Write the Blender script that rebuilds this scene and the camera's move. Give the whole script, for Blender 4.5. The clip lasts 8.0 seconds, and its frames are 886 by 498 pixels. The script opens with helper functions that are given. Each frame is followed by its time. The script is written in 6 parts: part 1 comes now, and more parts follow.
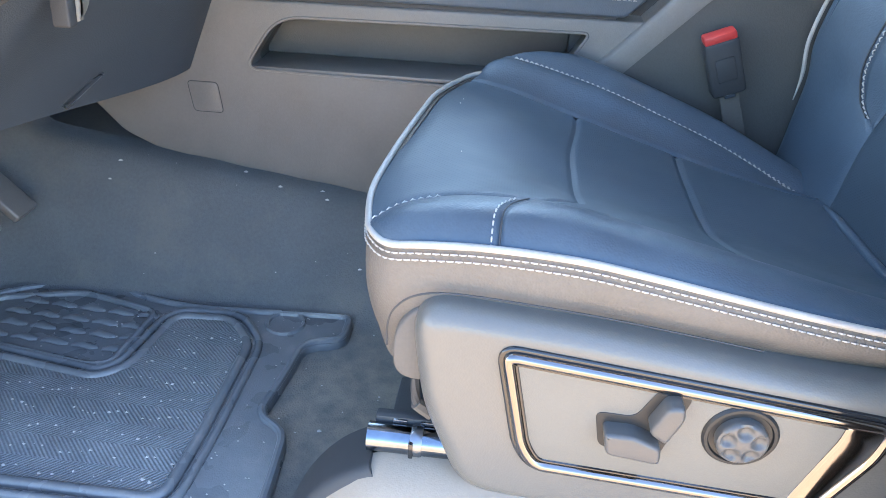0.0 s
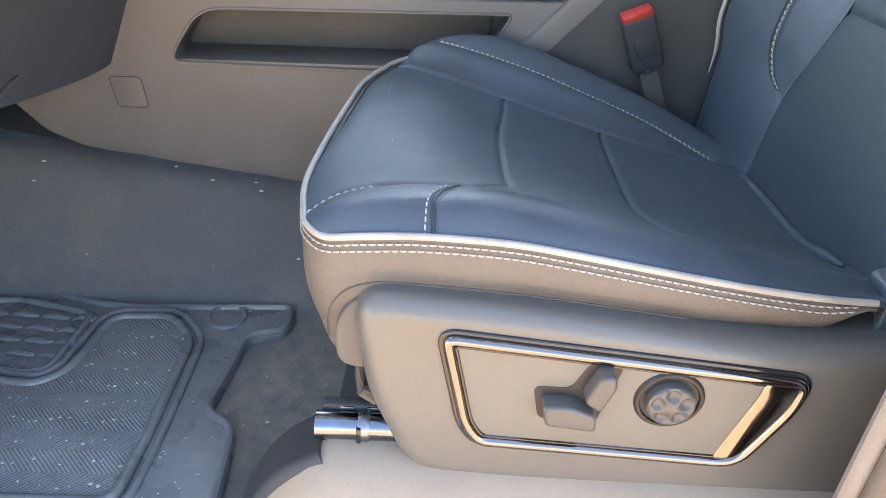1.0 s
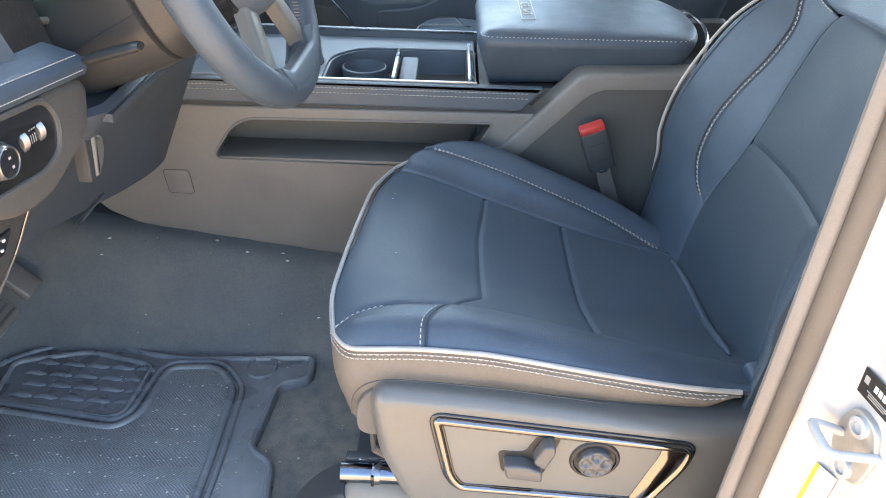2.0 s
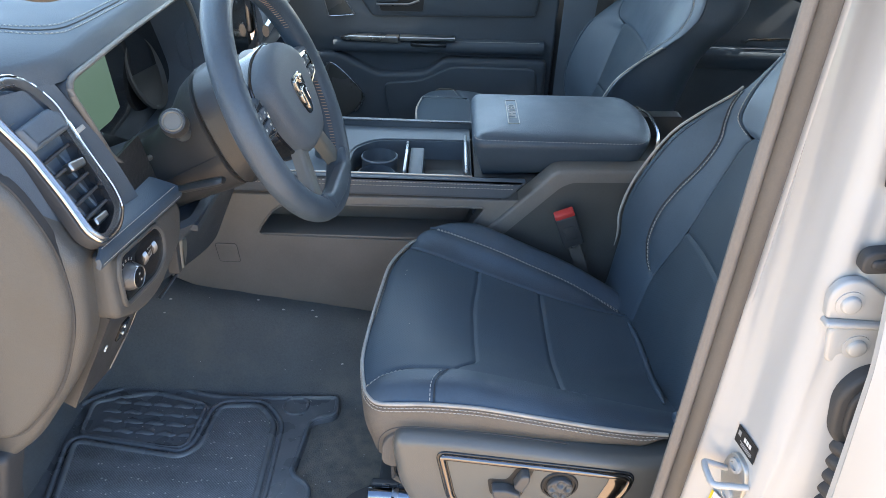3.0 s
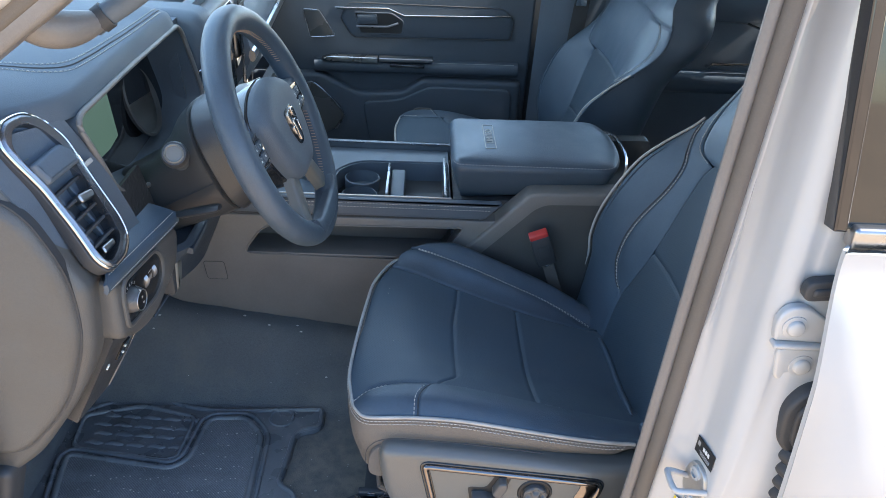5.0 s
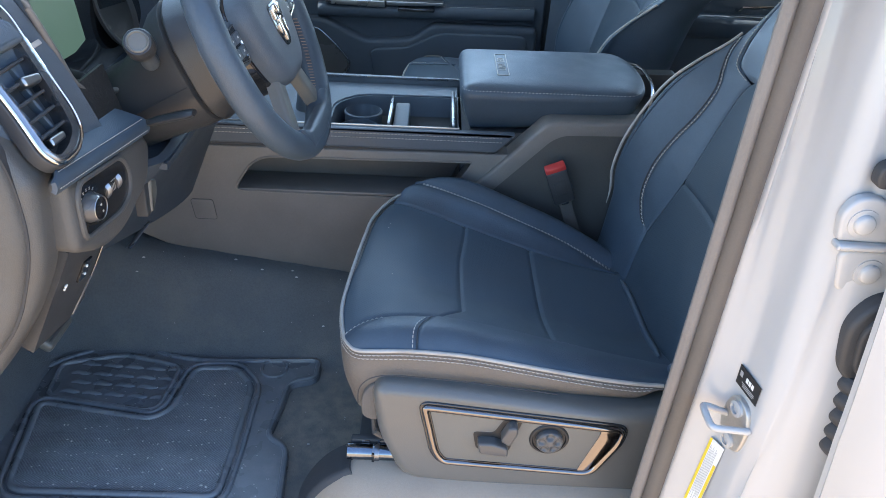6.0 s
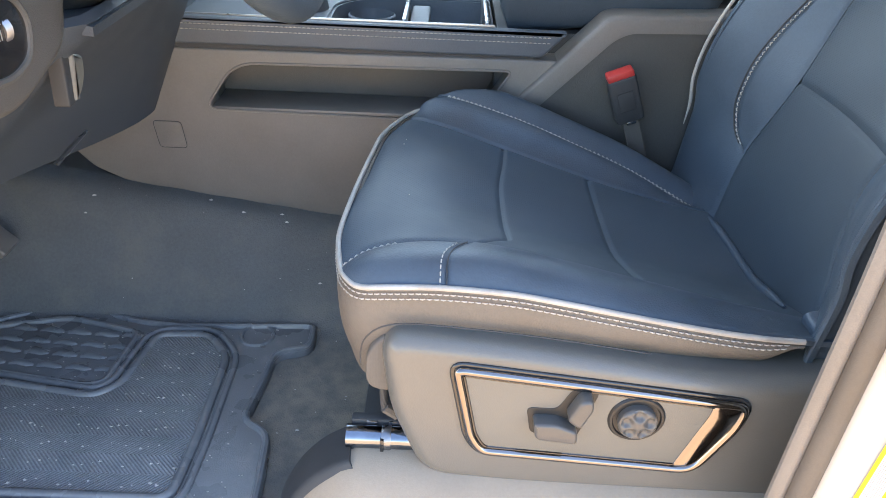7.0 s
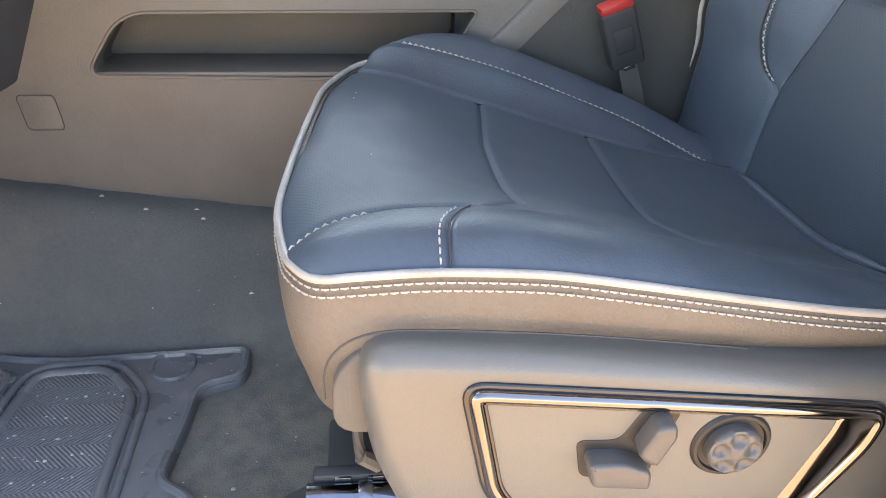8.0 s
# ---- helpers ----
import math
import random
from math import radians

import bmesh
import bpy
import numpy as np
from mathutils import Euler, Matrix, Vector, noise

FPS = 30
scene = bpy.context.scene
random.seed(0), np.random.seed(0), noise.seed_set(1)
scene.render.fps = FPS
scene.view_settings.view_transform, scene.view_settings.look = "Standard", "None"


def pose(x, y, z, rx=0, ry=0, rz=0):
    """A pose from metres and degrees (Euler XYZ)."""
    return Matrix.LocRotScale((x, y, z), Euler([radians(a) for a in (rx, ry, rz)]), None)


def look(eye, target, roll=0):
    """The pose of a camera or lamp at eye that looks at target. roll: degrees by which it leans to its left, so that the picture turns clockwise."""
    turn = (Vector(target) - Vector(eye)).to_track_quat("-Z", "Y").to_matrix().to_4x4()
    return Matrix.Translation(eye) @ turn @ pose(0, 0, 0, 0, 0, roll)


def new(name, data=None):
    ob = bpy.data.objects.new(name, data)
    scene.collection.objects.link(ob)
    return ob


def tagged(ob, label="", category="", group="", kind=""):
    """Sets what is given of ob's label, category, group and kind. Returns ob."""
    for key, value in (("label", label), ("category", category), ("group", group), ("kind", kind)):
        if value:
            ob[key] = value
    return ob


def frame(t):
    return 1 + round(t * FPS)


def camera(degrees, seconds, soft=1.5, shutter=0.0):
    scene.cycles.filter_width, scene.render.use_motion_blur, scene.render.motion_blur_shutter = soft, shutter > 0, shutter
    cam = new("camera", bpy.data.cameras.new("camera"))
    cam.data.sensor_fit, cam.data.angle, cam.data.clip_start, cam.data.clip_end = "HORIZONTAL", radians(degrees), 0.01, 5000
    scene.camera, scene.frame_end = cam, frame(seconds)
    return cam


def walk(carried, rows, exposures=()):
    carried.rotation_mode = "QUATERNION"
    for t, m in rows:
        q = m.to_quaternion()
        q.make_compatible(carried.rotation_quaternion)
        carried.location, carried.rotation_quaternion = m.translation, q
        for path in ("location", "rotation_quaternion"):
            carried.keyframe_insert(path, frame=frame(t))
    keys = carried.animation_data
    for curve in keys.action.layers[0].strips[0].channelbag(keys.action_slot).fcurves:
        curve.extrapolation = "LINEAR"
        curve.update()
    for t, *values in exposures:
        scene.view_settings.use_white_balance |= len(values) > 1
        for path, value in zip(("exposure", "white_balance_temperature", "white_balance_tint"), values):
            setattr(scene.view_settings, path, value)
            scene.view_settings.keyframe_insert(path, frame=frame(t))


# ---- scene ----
cam = camera(60.1, 8.0, soft=0.85)
PATH = [
    (0, (0.109, -1.205, 1.216), (-0.051, 0.532, 0.237), 2.6),
    (0.5, (0.114, -1.213, 1.223), (0.067, 0.519, 0.225), 2.2),
    (1, (0.113, -1.214, 1.231), (0.112, 0.503, 0.206), 2.0),
    (1.5, (0.103, -1.238, 1.289), (0.11, 0.465, 0.242), 1.9),
    (2, (0.12, -1.35, 1.462), (0.119, 0.347, 0.405), 1.9),
    (2.2, (0.134, -1.408, 1.521), (0.125, 0.302, 0.483), 2.0),
    (3.3, (0.096, -1.564, 1.735), (0.115, 0.148, 0.701), 2.1),
    (3.5, (0.092, -1.577, 1.747), (0.123, 0.141, 0.724), 2.3),
    (4, (0.093, -1.596, 1.771), (0.154, 0.129, 0.761), 2.8),
    (5.3, (0.089, -1.59, 1.751), (0.167, 0.122, 0.719), 3.3),
    (5.5, (0.095, -1.578, 1.722), (0.163, 0.128, 0.681), 3.3),
    (6, (0.117, -1.53, 1.6), (0.152, 0.179, 0.561), 2.8),
    (6.5, (0.12, -1.427, 1.483), (0.135, 0.279, 0.44), 2.7),
    (7, (0.098, -1.307, 1.342), (0.105, 0.405, 0.308), 2.5),
    (7.5, (0.073, -1.222, 1.247), (0.116, 0.496, 0.223), 2.2),
    (8, (0.056, -1.115, 1.192), (0.25, 0.606, 0.191), 1.9),
]
EXPOSURES = [(0.0, 3.15, 6450, 11), (0.5, 2.95, 7200, 13), (1.0, 2.92, 8000, 16), (1.5, 2.8, 8100, 16), (2.0, 2.97, 7600, 13), (2.3, 2.65, 7300, 12), (3.3, 2.12, 6550, 10), (3.6, 2.02, 6400, 10), (5.5, 1.94, 6280, 10), (6.0, 2.1, 6300, 11), (6.5, 2.40, 6450, 12), (7.0, 2.78, 7500, 14), (7.5, 2.97, 8200, 17), (8.0, 2.96, 8800, 19)]
walk(cam, [(t, look(eye, target, roll)) for t, eye, target, roll in PATH], EXPOSURES)

# ---- world, sun and ground light ----
world = bpy.data.worlds.new("sky")
scene.world = world
world.use_nodes = True
wn = world.node_tree.nodes
sky = wn.new("ShaderNodeTexSky")
sky.sky_type, sky.sun_disc = "NISHITA", False
SUN = Vector((0.70, 0.03, 0.71)).normalized()
sky.sun_elevation = math.asin(SUN.z)
sky.sun_rotation = math.atan2(SUN.x, SUN.y)
sky.air_density, sky.dust_density, sky.ozone_density = 1.0, 0.2, 3.0
world.node_tree.links.new(sky.outputs[0], wn["Background"].inputs[0])
wn["Background"].inputs[1].default_value = 0.14
lamp = bpy.data.lights.new("sun", "SUN")
lamp.energy, lamp.angle, lamp.color = 5.0, radians(0.5), (1.0, 0.93, 0.82)
sun = new("sun", lamp)


def window_fill(name, size, eye, target, watts):
    """An added fill lamp at a window's opening, on top of the sky light."""
    a = bpy.data.lights.new(name, "AREA")
    a.shape, a.size, a.size_y, a.energy, a.color = "RECTANGLE", size[0], size[1], watts, (0.52, 0.76, 1.0)
    new(name, a).matrix_world = look(eye, target)


# added lamps that brighten the cab beyond what the sky gives through the glass
window_fill("windscreen_light", (1.3, 0.7), (-0.50, 0.0, 1.60), (-0.18, 0.0, 0.75), 2.0)
window_fill("side_window_light", (0.75, 0.42), (0.0, 0.80, 1.52), (0.0, -0.3, 0.9), 1.0)
window_fill("rear_side_window_light", (0.85, 0.42), (1.12, 0.80, 1.52), (0.9, -0.3, 0.9), 1.3)
sun.matrix_world = look(SUN * 20, (0, 0, 0))


# ---- small tools ----
def mat(name, col, rough=0.5, metal=0.0, grain=0.0, grain_size=0.0015, var=0.12, var_size=0.08, coat=0.0, spec=0.5, rough_var=0.08, weave=0.0, weave_size=0.003, perf="", sheen=0.0, speck=0.3):
    """A node material: base colour varied at two scales, roughness varied, and a fine relief (grain, woven rows or perforation)."""
    m = bpy.data.materials.new(name)
    m.use_nodes = True
    n, l = m.node_tree.nodes, m.node_tree.links
    b = n["Principled BSDF"]
    b.inputs["Metallic"].default_value = metal
    b.inputs["Specular IOR Level"].default_value = spec
    b.inputs["Coat Weight"].default_value = coat
    b.inputs["Sheen Weight"].default_value = sheen
    tc = n.new("ShaderNodeTexCoord")

    def tex(kind, size, detail=3):
        t = n.new(kind)
        t.inputs["Scale"].default_value = 1.0 / size
        if "Detail" in t.inputs:
            t.inputs["Detail"].default_value = 0 if kind == "ShaderNodeTexVoronoi" else detail
        l.new(tc.outputs["Object"], t.inputs["Vector"])
        return t
    big, fine = tex("ShaderNodeTexNoise", var_size), tex("ShaderNodeTexNoise", max(grain_size * 2, 0.002))
    mixn = n.new("ShaderNodeMath")
    mixn.operation = "MULTIPLY_ADD"
    l.new(big.outputs[0], mixn.inputs[0])
    mixn.inputs[1].default_value = 1.0 - speck
    sc = n.new("ShaderNodeMath")
    sc.operation = "MULTIPLY"
    l.new(fine.outputs[0], sc.inputs[0])
    sc.inputs[1].default_value = speck
    l.new(sc.outputs[0], mixn.inputs[2])
    ramp = n.new("ShaderNodeMapRange")
    ramp.inputs["From Min"].default_value, ramp.inputs["From Max"].default_value = 0.3, 0.7
    ramp.inputs["To Min"].default_value, ramp.inputs["To Max"].default_value = 1 - var, 1 + var
    l.new(mixn.outputs[0], ramp.inputs[0])
    colm = n.new("ShaderNodeVectorMath")
    colm.operation = "SCALE"
    colm.inputs[0].default_value = col
    l.new(ramp.outputs[0], colm.inputs["Scale"])
    l.new(colm.outputs[0], b.inputs["Base Color"])
    rr = n.new("ShaderNodeMapRange")
    rr.inputs["From Min"].default_value, rr.inputs["From Max"].default_value = 0.3, 0.7
    rr.inputs["To Min"].default_value, rr.inputs["To Max"].default_value = max(rough - rough_var, 0.02), min(rough + rough_var, 1)
    l.new(big.outputs[0], rr.inputs[0])
    l.new(rr.outputs[0], b.inputs["Roughness"])
    height = None
    if grain:
        v = tex("ShaderNodeTexVoronoi", grain_size)
        v.feature = "F1"
        height = (v.outputs["Distance"], grain, grain_size * 0.4)
    if weave:
        w = tex("ShaderNodeTexWave", weave_size * 6.28)
        w.inputs["Distortion"].default_value, w.inputs["Detail"].default_value = 3.0, 2
        w.inputs["Detail Scale"].default_value = 3.0
        height = (w.outputs["Fac"], weave, weave_size * 0.5)
    if perf:
        v = tex("ShaderNodeTexVoronoi", 0.0036)
        v.voronoi_dimensions = "2D"
        v.inputs["Randomness"].default_value = 0.0
        sep, com = n.new("ShaderNodeSeparateXYZ"), n.new("ShaderNodeCombineXYZ")
        l.new(tc.outputs["Object"], sep.inputs[0])
        for k in (0, 1):
            l.new(sep.outputs[perf[k].upper()], com.inputs[k])
        turn = n.new("ShaderNodeVectorRotate")
        turn.rotation_type = "Z_AXIS"
        turn.inputs["Angle"].default_value = radians(45)
        l.new(com.outputs[0], turn.inputs["Vector"])
        l.new(turn.outputs[0], v.inputs["Vector"])
        s = n.new("ShaderNodeMapRange")
        s.inputs["From Min"].default_value, s.inputs["From Max"].default_value = 0.16, 0.26
        l.new(v.outputs["Distance"], s.inputs[0])
        height = (s.outputs[0], 0.22, 0.0006)
        hole = n.new("ShaderNodeMapRange")
        hole.inputs["To Min"].default_value = 0.78
        l.new(s.outputs[0], hole.inputs[0])
        dot = n.new("ShaderNodeVectorMath")
        dot.operation = "SCALE"
        l.new(colm.outputs[0], dot.inputs[0])
        l.new(hole.outputs[0], dot.inputs["Scale"])
        l.new(dot.outputs[0], b.inputs["Base Color"])
    if height:
        bump = n.new("ShaderNodeBump")
        bump.inputs["Strength"].default_value, bump.inputs["Distance"].default_value = height[1], height[2]
        l.new(height[0], bump.inputs["Height"])
        l.new(bump.outputs[0], b.inputs["Normal"])
    return m


def part(name, bm, material, parent=None, label="", sharp=40):
    """Links a bmesh as one mesh object, under a thing or a part."""
    bmesh.ops.recalc_face_normals(bm, faces=bm.faces)
    me = bpy.data.meshes.new(name)
    bm.to_mesh(me)
    bm.free()
    me.shade_smooth()
    me.set_sharp_from_angle(angle=radians(sharp))
    me.materials.append(material)
    ob = new(name, me)
    if parent:
        ob.parent = parent
    if label:
        ob["label"] = label
    return ob


def thing(name, label, category, group="", kind=""):
    return tagged(new(name), label, category, group, kind)


def smooth(pts, n=6, closed=False):
    """Points along a Catmull-Rom curve through pts."""
    p = [Vector(q) for q in pts]
    out = []
    count = len(p) if closed else len(p) - 1
    for i in range(count):
        if closed:
            a, b, c, d = p[i - 1], p[i], p[(i + 1) % len(p)], p[(i + 2) % len(p)]
        else:
            a, b, c, d = p[max(i - 1, 0)], p[i], p[i + 1], p[min(i + 2, len(p) - 1)]
        for k in range(n):
            t = k / n
            out.append(0.5 * ((2 * b) + (c - a) * t + (2 * a - 5 * b + 4 * c - d) * t * t + (3 * b - a - 3 * c + d) * t ** 3))
    if not closed:
        out.append(p[-1])
    return out


def curve1(knots):
    """A smooth function through (position, value) knots, held flat outside."""
    xs = np.array([k[0] for k in knots], float)
    ys = np.array([k[1] for k in knots], float)
    dense = smooth([(a, b, 0) for a, b in knots], 12)
    dx, dy = np.array([q.x for q in dense]), np.array([q.y for q in dense])
    return lambda x: float(np.interp(x, dx, dy))


def step01(a, b, x):
    t = min(max((x - a) / (b - a), 0.0), 1.0)
    return t * t * (3 - 2 * t)


def tube(pts, r, seg=8, closed=False, bm=None, flat=1.0, up=(0, 0, 1), cap=True):
    """A swept round or flattened section along pts; r may be a list."""
    bm = bm or bmesh.new()
    p = [Vector(q) for q in pts]
    n = len(p)
    rings = []
    ref = Vector(up)
    for i in range(n):
        a = p[i - 1] if (i or closed) else p[i]
        c = p[(i + 1) % n] if (i < n - 1 or closed) else p[i]
        t = (c - a).normalized()
        side = t.cross(ref)
        if side.length < 1e-4:
            side = t.orthogonal()
        side.normalize()
        nrm = side.cross(t).normalized()
        rr = r[i] if isinstance(r, (list, tuple)) else r
        rings.append([bm.verts.new(p[i] + side * math.cos(6.28319 * k / seg) * rr + nrm * math.sin(6.28319 * k / seg) * rr * flat) for k in range(seg)])
    for i in range(n if closed else n - 1):
        a, b = rings[i], rings[(i + 1) % n]
        for k in range(seg):
            bm.faces.new((a[k], a[(k + 1) % seg], b[(k + 1) % seg], b[k]))
    if cap and not closed:
        bm.faces.new(rings[0][::-1])
        bm.faces.new(rings[-1])
    return bm


def box(x0, x1, y0, y1, z0, z1, bevel=0.0, seg=2, m=None, bm=None):
    bm = bm or bmesh.new()
    made = bmesh.ops.create_cube(bm, size=1.0)["verts"]
    for v in made:
        v.co = Vector((x0 + (v.co.x + 0.5) * (x1 - x0), y0 + (v.co.y + 0.5) * (y1 - y0), z0 + (v.co.z + 0.5) * (z1 - z0)))
    if bevel:
        edges = list({e for v in made for e in v.link_edges})
        made = list({v for f in bmesh.ops.bevel(bm, geom=edges, offset=bevel, segments=seg, profile=0.5, affect="EDGES")["faces"] for v in f.verts} | {v for v in made if v.is_valid})
    if m is not None:
        bmesh.ops.transform(bm, matrix=m, verts=[v for v in made if v.is_valid])
    return bm


def rpoly(pts, r=0.01, seg=5):
    """A polygon with rounded corners; r may be a list."""
    out = []
    p = [Vector((q[0], q[1])) for q in pts]
    for i in range(len(p)):
        a, b, c = p[i - 1], p[i], p[(i + 1) % len(p)]
        rr = r[i] if isinstance(r, (list, tuple)) else r
        da, dc = (a - b), (c - b)
        k = min(rr, da.length * 0.45, dc.length * 0.45)
        s, e = b + da.normalized() * k, b + dc.normalized() * k
        for j in range(seg + 1):
            t = j / seg
            out.append((s * (1 - t) ** 2 + b * 2 * t * (1 - t) + e * t * t))
    return out


def inset(poly, d):
    """A closed 2D outline moved inwards by d (outwards if negative)."""
    area = sum(poly[i - 1].x * poly[i].y - poly[i].x * poly[i - 1].y for i in range(len(poly)))
    sg = 1 if area > 0 else -1
    out = []
    for i in range(len(poly)):
        t = (poly[(i + 1) % len(poly)] - poly[i - 1])
        if t.length < 1e-7:
            t = poly[i] - poly[i - 2]
        t.normalize()
        out.append(poly[i] + Vector((-t.y, t.x)) * d * sg)
    return out


def place3(plane, u, v, w):
    return {"xz": (u, w, v), "xy": (u, v, w), "yz": (w, u, v)}[plane]


def prism(poly, plane, a, b, edge=0.0, m=None, bm=None, inner=None, seg=3):
    """A 2D outline made solid from depth a to b; its b side has a rounded edge. inner: an outline to leave open."""
    bm = bm or bmesh.new()
    start = len(bm.verts)
    d = 1 if b > a else -1
    poly = [Vector((q[0], q[1])) for q in poly]
    loops = [[bm.verts.new(place3(plane, q.x, q.y, a)) for q in poly]]
    if edge:
        for k in range(seg + 1):
            ang = 1.5708 * k / seg
            lp = inset(poly, edge * (1 - math.cos(ang)))
            loops.append([bm.verts.new(place3(plane, q.x, q.y, b - d * edge * (1 - math.sin(ang)))) for q in lp])
    else:
        loops.append([bm.verts.new(place3(plane, q.x, q.y, b)) for q in poly])
    n = len(poly)
    for i in range(len(loops) - 1):
        for k in range(n):
            bm.faces.new((loops[i][k], loops[i][(k + 1) % n], loops[i + 1][(k + 1) % n], loops[i + 1][k]))
    if inner is None:
        for lp in (loops[-1], loops[0]):
            bmesh.ops.triangle_fill(bm, use_beauty=True, use_dissolve=False, edges=[bm.edges.get((lp[k], lp[(k + 1) % n])) for k in range(n)])
    else:
        inner = [Vector((q[0], q[1])) for q in inner]
        ia = [bm.verts.new(place3(plane, q.x, q.y, a)) for q in inner]
        ib = [bm.verts.new(place3(plane, q.x, q.y, b)) for q in inner]
        k2 = len(inner)
        for k in range(k2):
            bm.faces.new((ia[k], ib[k], ib[(k + 1) % k2], ia[(k + 1) % k2]))
        for outer, inn in ((loops[-1], ib), (loops[0], ia)):
            edges = [bm.edges.get((outer[k], outer[(k + 1) % n])) for k in range(n)] + [bm.edges.get((inn[k], inn[(k + 1) % k2])) for k in range(k2)]
            bmesh.ops.triangle_fill(bm, use_beauty=True, use_dissolve=False, edges=edges)
    if m is not None:
        bm.verts.ensure_lookup_table()
        bmesh.ops.transform(bm, matrix=m, verts=bm.verts[start:])
    return bm


def sheet(fn, nu, nv, thick=0.0, bm=None, out=None):
    """A grid of points fn(u, v), u and v from 0 to 1; its thickness lies on the side away from out (a direction, or a function of the place)."""
    bm = bm or bmesh.new()
    g = [[bm.verts.new(fn(i / nu, j / nv)) for j in range(nv + 1)] for i in range(nu + 1)]
    faces = [bm.faces.new((g[i][j], g[i + 1][j], g[i + 1][j + 1], g[i][j + 1])) for i in range(nu) for j in range(nv)]
    if not thick:
        return bm
    for f in faces:
        f.normal_update()
    h = []
    for i in range(nu + 1):
        row = []
        for j in range(nv + 1):
            v = g[i][j]
            n = sum((f.normal for f in v.link_faces), Vector())
            n.normalize()
            if out is not None:
                o = Vector(out(v.co)) if callable(out) else Vector(out)
                if n.dot(o) < 0:
                    n = -n
            row.append(v.co - n * thick)
        h.append(row)
    h = [[bm.verts.new(q) for q in row] for row in h]
    for i in range(nu):
        for j in range(nv):
            bm.faces.new((h[i][j], h[i][j + 1], h[i + 1][j + 1], h[i + 1][j]))
    ring = lambda k: [k[i][0] for i in range(nu + 1)] + [k[nu][j] for j in range(1, nv + 1)] + [k[i][nv] for i in range(nu - 1, -1, -1)] + [k[0][j] for j in range(nv - 1, 0, -1)]
    a, b = ring(g), ring(h)
    for k in range(len(a)):
        bm.faces.new((a[k], a[(k + 1) % len(a)], b[(k + 1) % len(b)], b[k]))
    return bm


def loft(rings, bm=None, cap=True):
    bm = bm or bmesh.new()
    vs = [[bm.verts.new(p) for p in r] for r in rings]
    n = len(vs[0])
    for a, b in zip(vs, vs[1:]):
        for k in range(n):
            bm.faces.new((a[k], a[(k + 1) % n], b[(k + 1) % n], b[k]))
    if cap:
        bm.faces.new(vs[0][::-1])
        bm.faces.new(vs[-1])
    return bm


def lathe(profile, m, seg=24, bm=None):
    """Radius and height pairs turned round z, then moved by m."""
    return loft([[m @ Vector((r * math.cos(6.28319 * k / seg), r * math.sin(6.28319 * k / seg), h)) for k in range(seg)] for r, h in profile], bm)


def axes(o, ex, ey, ez):
    """A pose with given axes."""
    m = Matrix((Vector(ex).normalized(), Vector(ey).normalized(), Vector(ez).normalized())).transposed().to_4x4()
    m.translation = o
    return m


def stitches(pts, normal, bm=None, length=0.0044, gap=0.0022, r=0.0008):
    """A row of short raised threads along a line of points."""
    bm = bm or bmesh.new()
    p = [Vector(q) for q in pts]
    up = Vector(normal)
    acc, pos = 0.0, 0.0
    lens = [(b - a).length for a, b in zip(p, p[1:])]
    total = sum(lens)

    def at(d):
        for i, q in enumerate(lens):
            if d <= q:
                return p[i].lerp(p[i + 1], d / q if q else 0)
            d -= q
        return p[-1]
    while pos + length < total:
        a, b = at(pos), at(pos + length)
        mid = (a + b) / 2 + up * r
        tube([a - up * r * 0.6, mid, b - up * r * 0.6], [r * 0.7, r, r * 0.7], 5, bm=bm, up=up)
        pos += length + gap
    return bm


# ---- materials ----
# blue sky light is put into these colours; the leather itself is neutral black
LEATHER = mat("sky_tinted_black_leather", (0.058, 0.081, 0.107), 0.43, grain=0.25, grain_size=0.0021, var=0.12, var_size=0.05, spec=0.45)
LEATHER_EDGE = mat("console_edge_leather", (0.095, 0.112, 0.132), 0.5, grain=0.3, grain_size=0.0018, var=0.12)
# same leather on the side facing, with warm ground light put into its colour
LEATHER_SIDE = mat("ground_tinted_grained_leather", (0.125, 0.110, 0.094), 0.5, grain=0.5, grain_size=0.0021, var=0.15)
# perforated cushion leather, also tinted blue for the sky light
PERFORATED = mat("sky_tinted_perforated_leather", (0.060, 0.087, 0.114), 0.55, perf="xy", var=0.1, spec=0.35)
# cushion leather with the backrest's shade put into its colour; holes in yz
PERFORATED_SHADED = mat("shaded_perforated_leather", (0.043, 0.061, 0.079), 0.58, perf="yz", var=0.1, spec=0.32)
GUSSET = mat("woven_gusset_cloth", (0.115, 0.104, 0.092), 0.8, weave=0.12, weave_size=0.0014)
CLOTH = mat("dark_backing_cloth", (0.05, 0.048, 0.046), 0.85, weave=0.5, weave_size=0.0012)
PLASTIC = mat("moulded_dark_plastic", (0.165, 0.153, 0.141), 0.42, grain=0.3, grain_size=0.0016, var=0.12)
SHIELD = mat("smooth_shield_plastic", (0.122, 0.120, 0.110), 0.30, grain=0.2, grain_size=0.0016, var=0.06, spec=0.6, rough_var=0.0)
# near-black colour stands in for shade in the switch, knob and handle recesses
RECESS_SHADE = mat("painted_recess_shade", (0.016, 0.017, 0.018), 0.45, var=0.05)
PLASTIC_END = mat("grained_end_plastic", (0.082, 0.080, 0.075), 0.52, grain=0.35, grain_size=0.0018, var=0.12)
PLASTIC_SOFT = mat("soft_touch_plastic", (0.090, 0.112, 0.136), 0.58, grain=0.3, grain_size=0.0018, var=0.12)
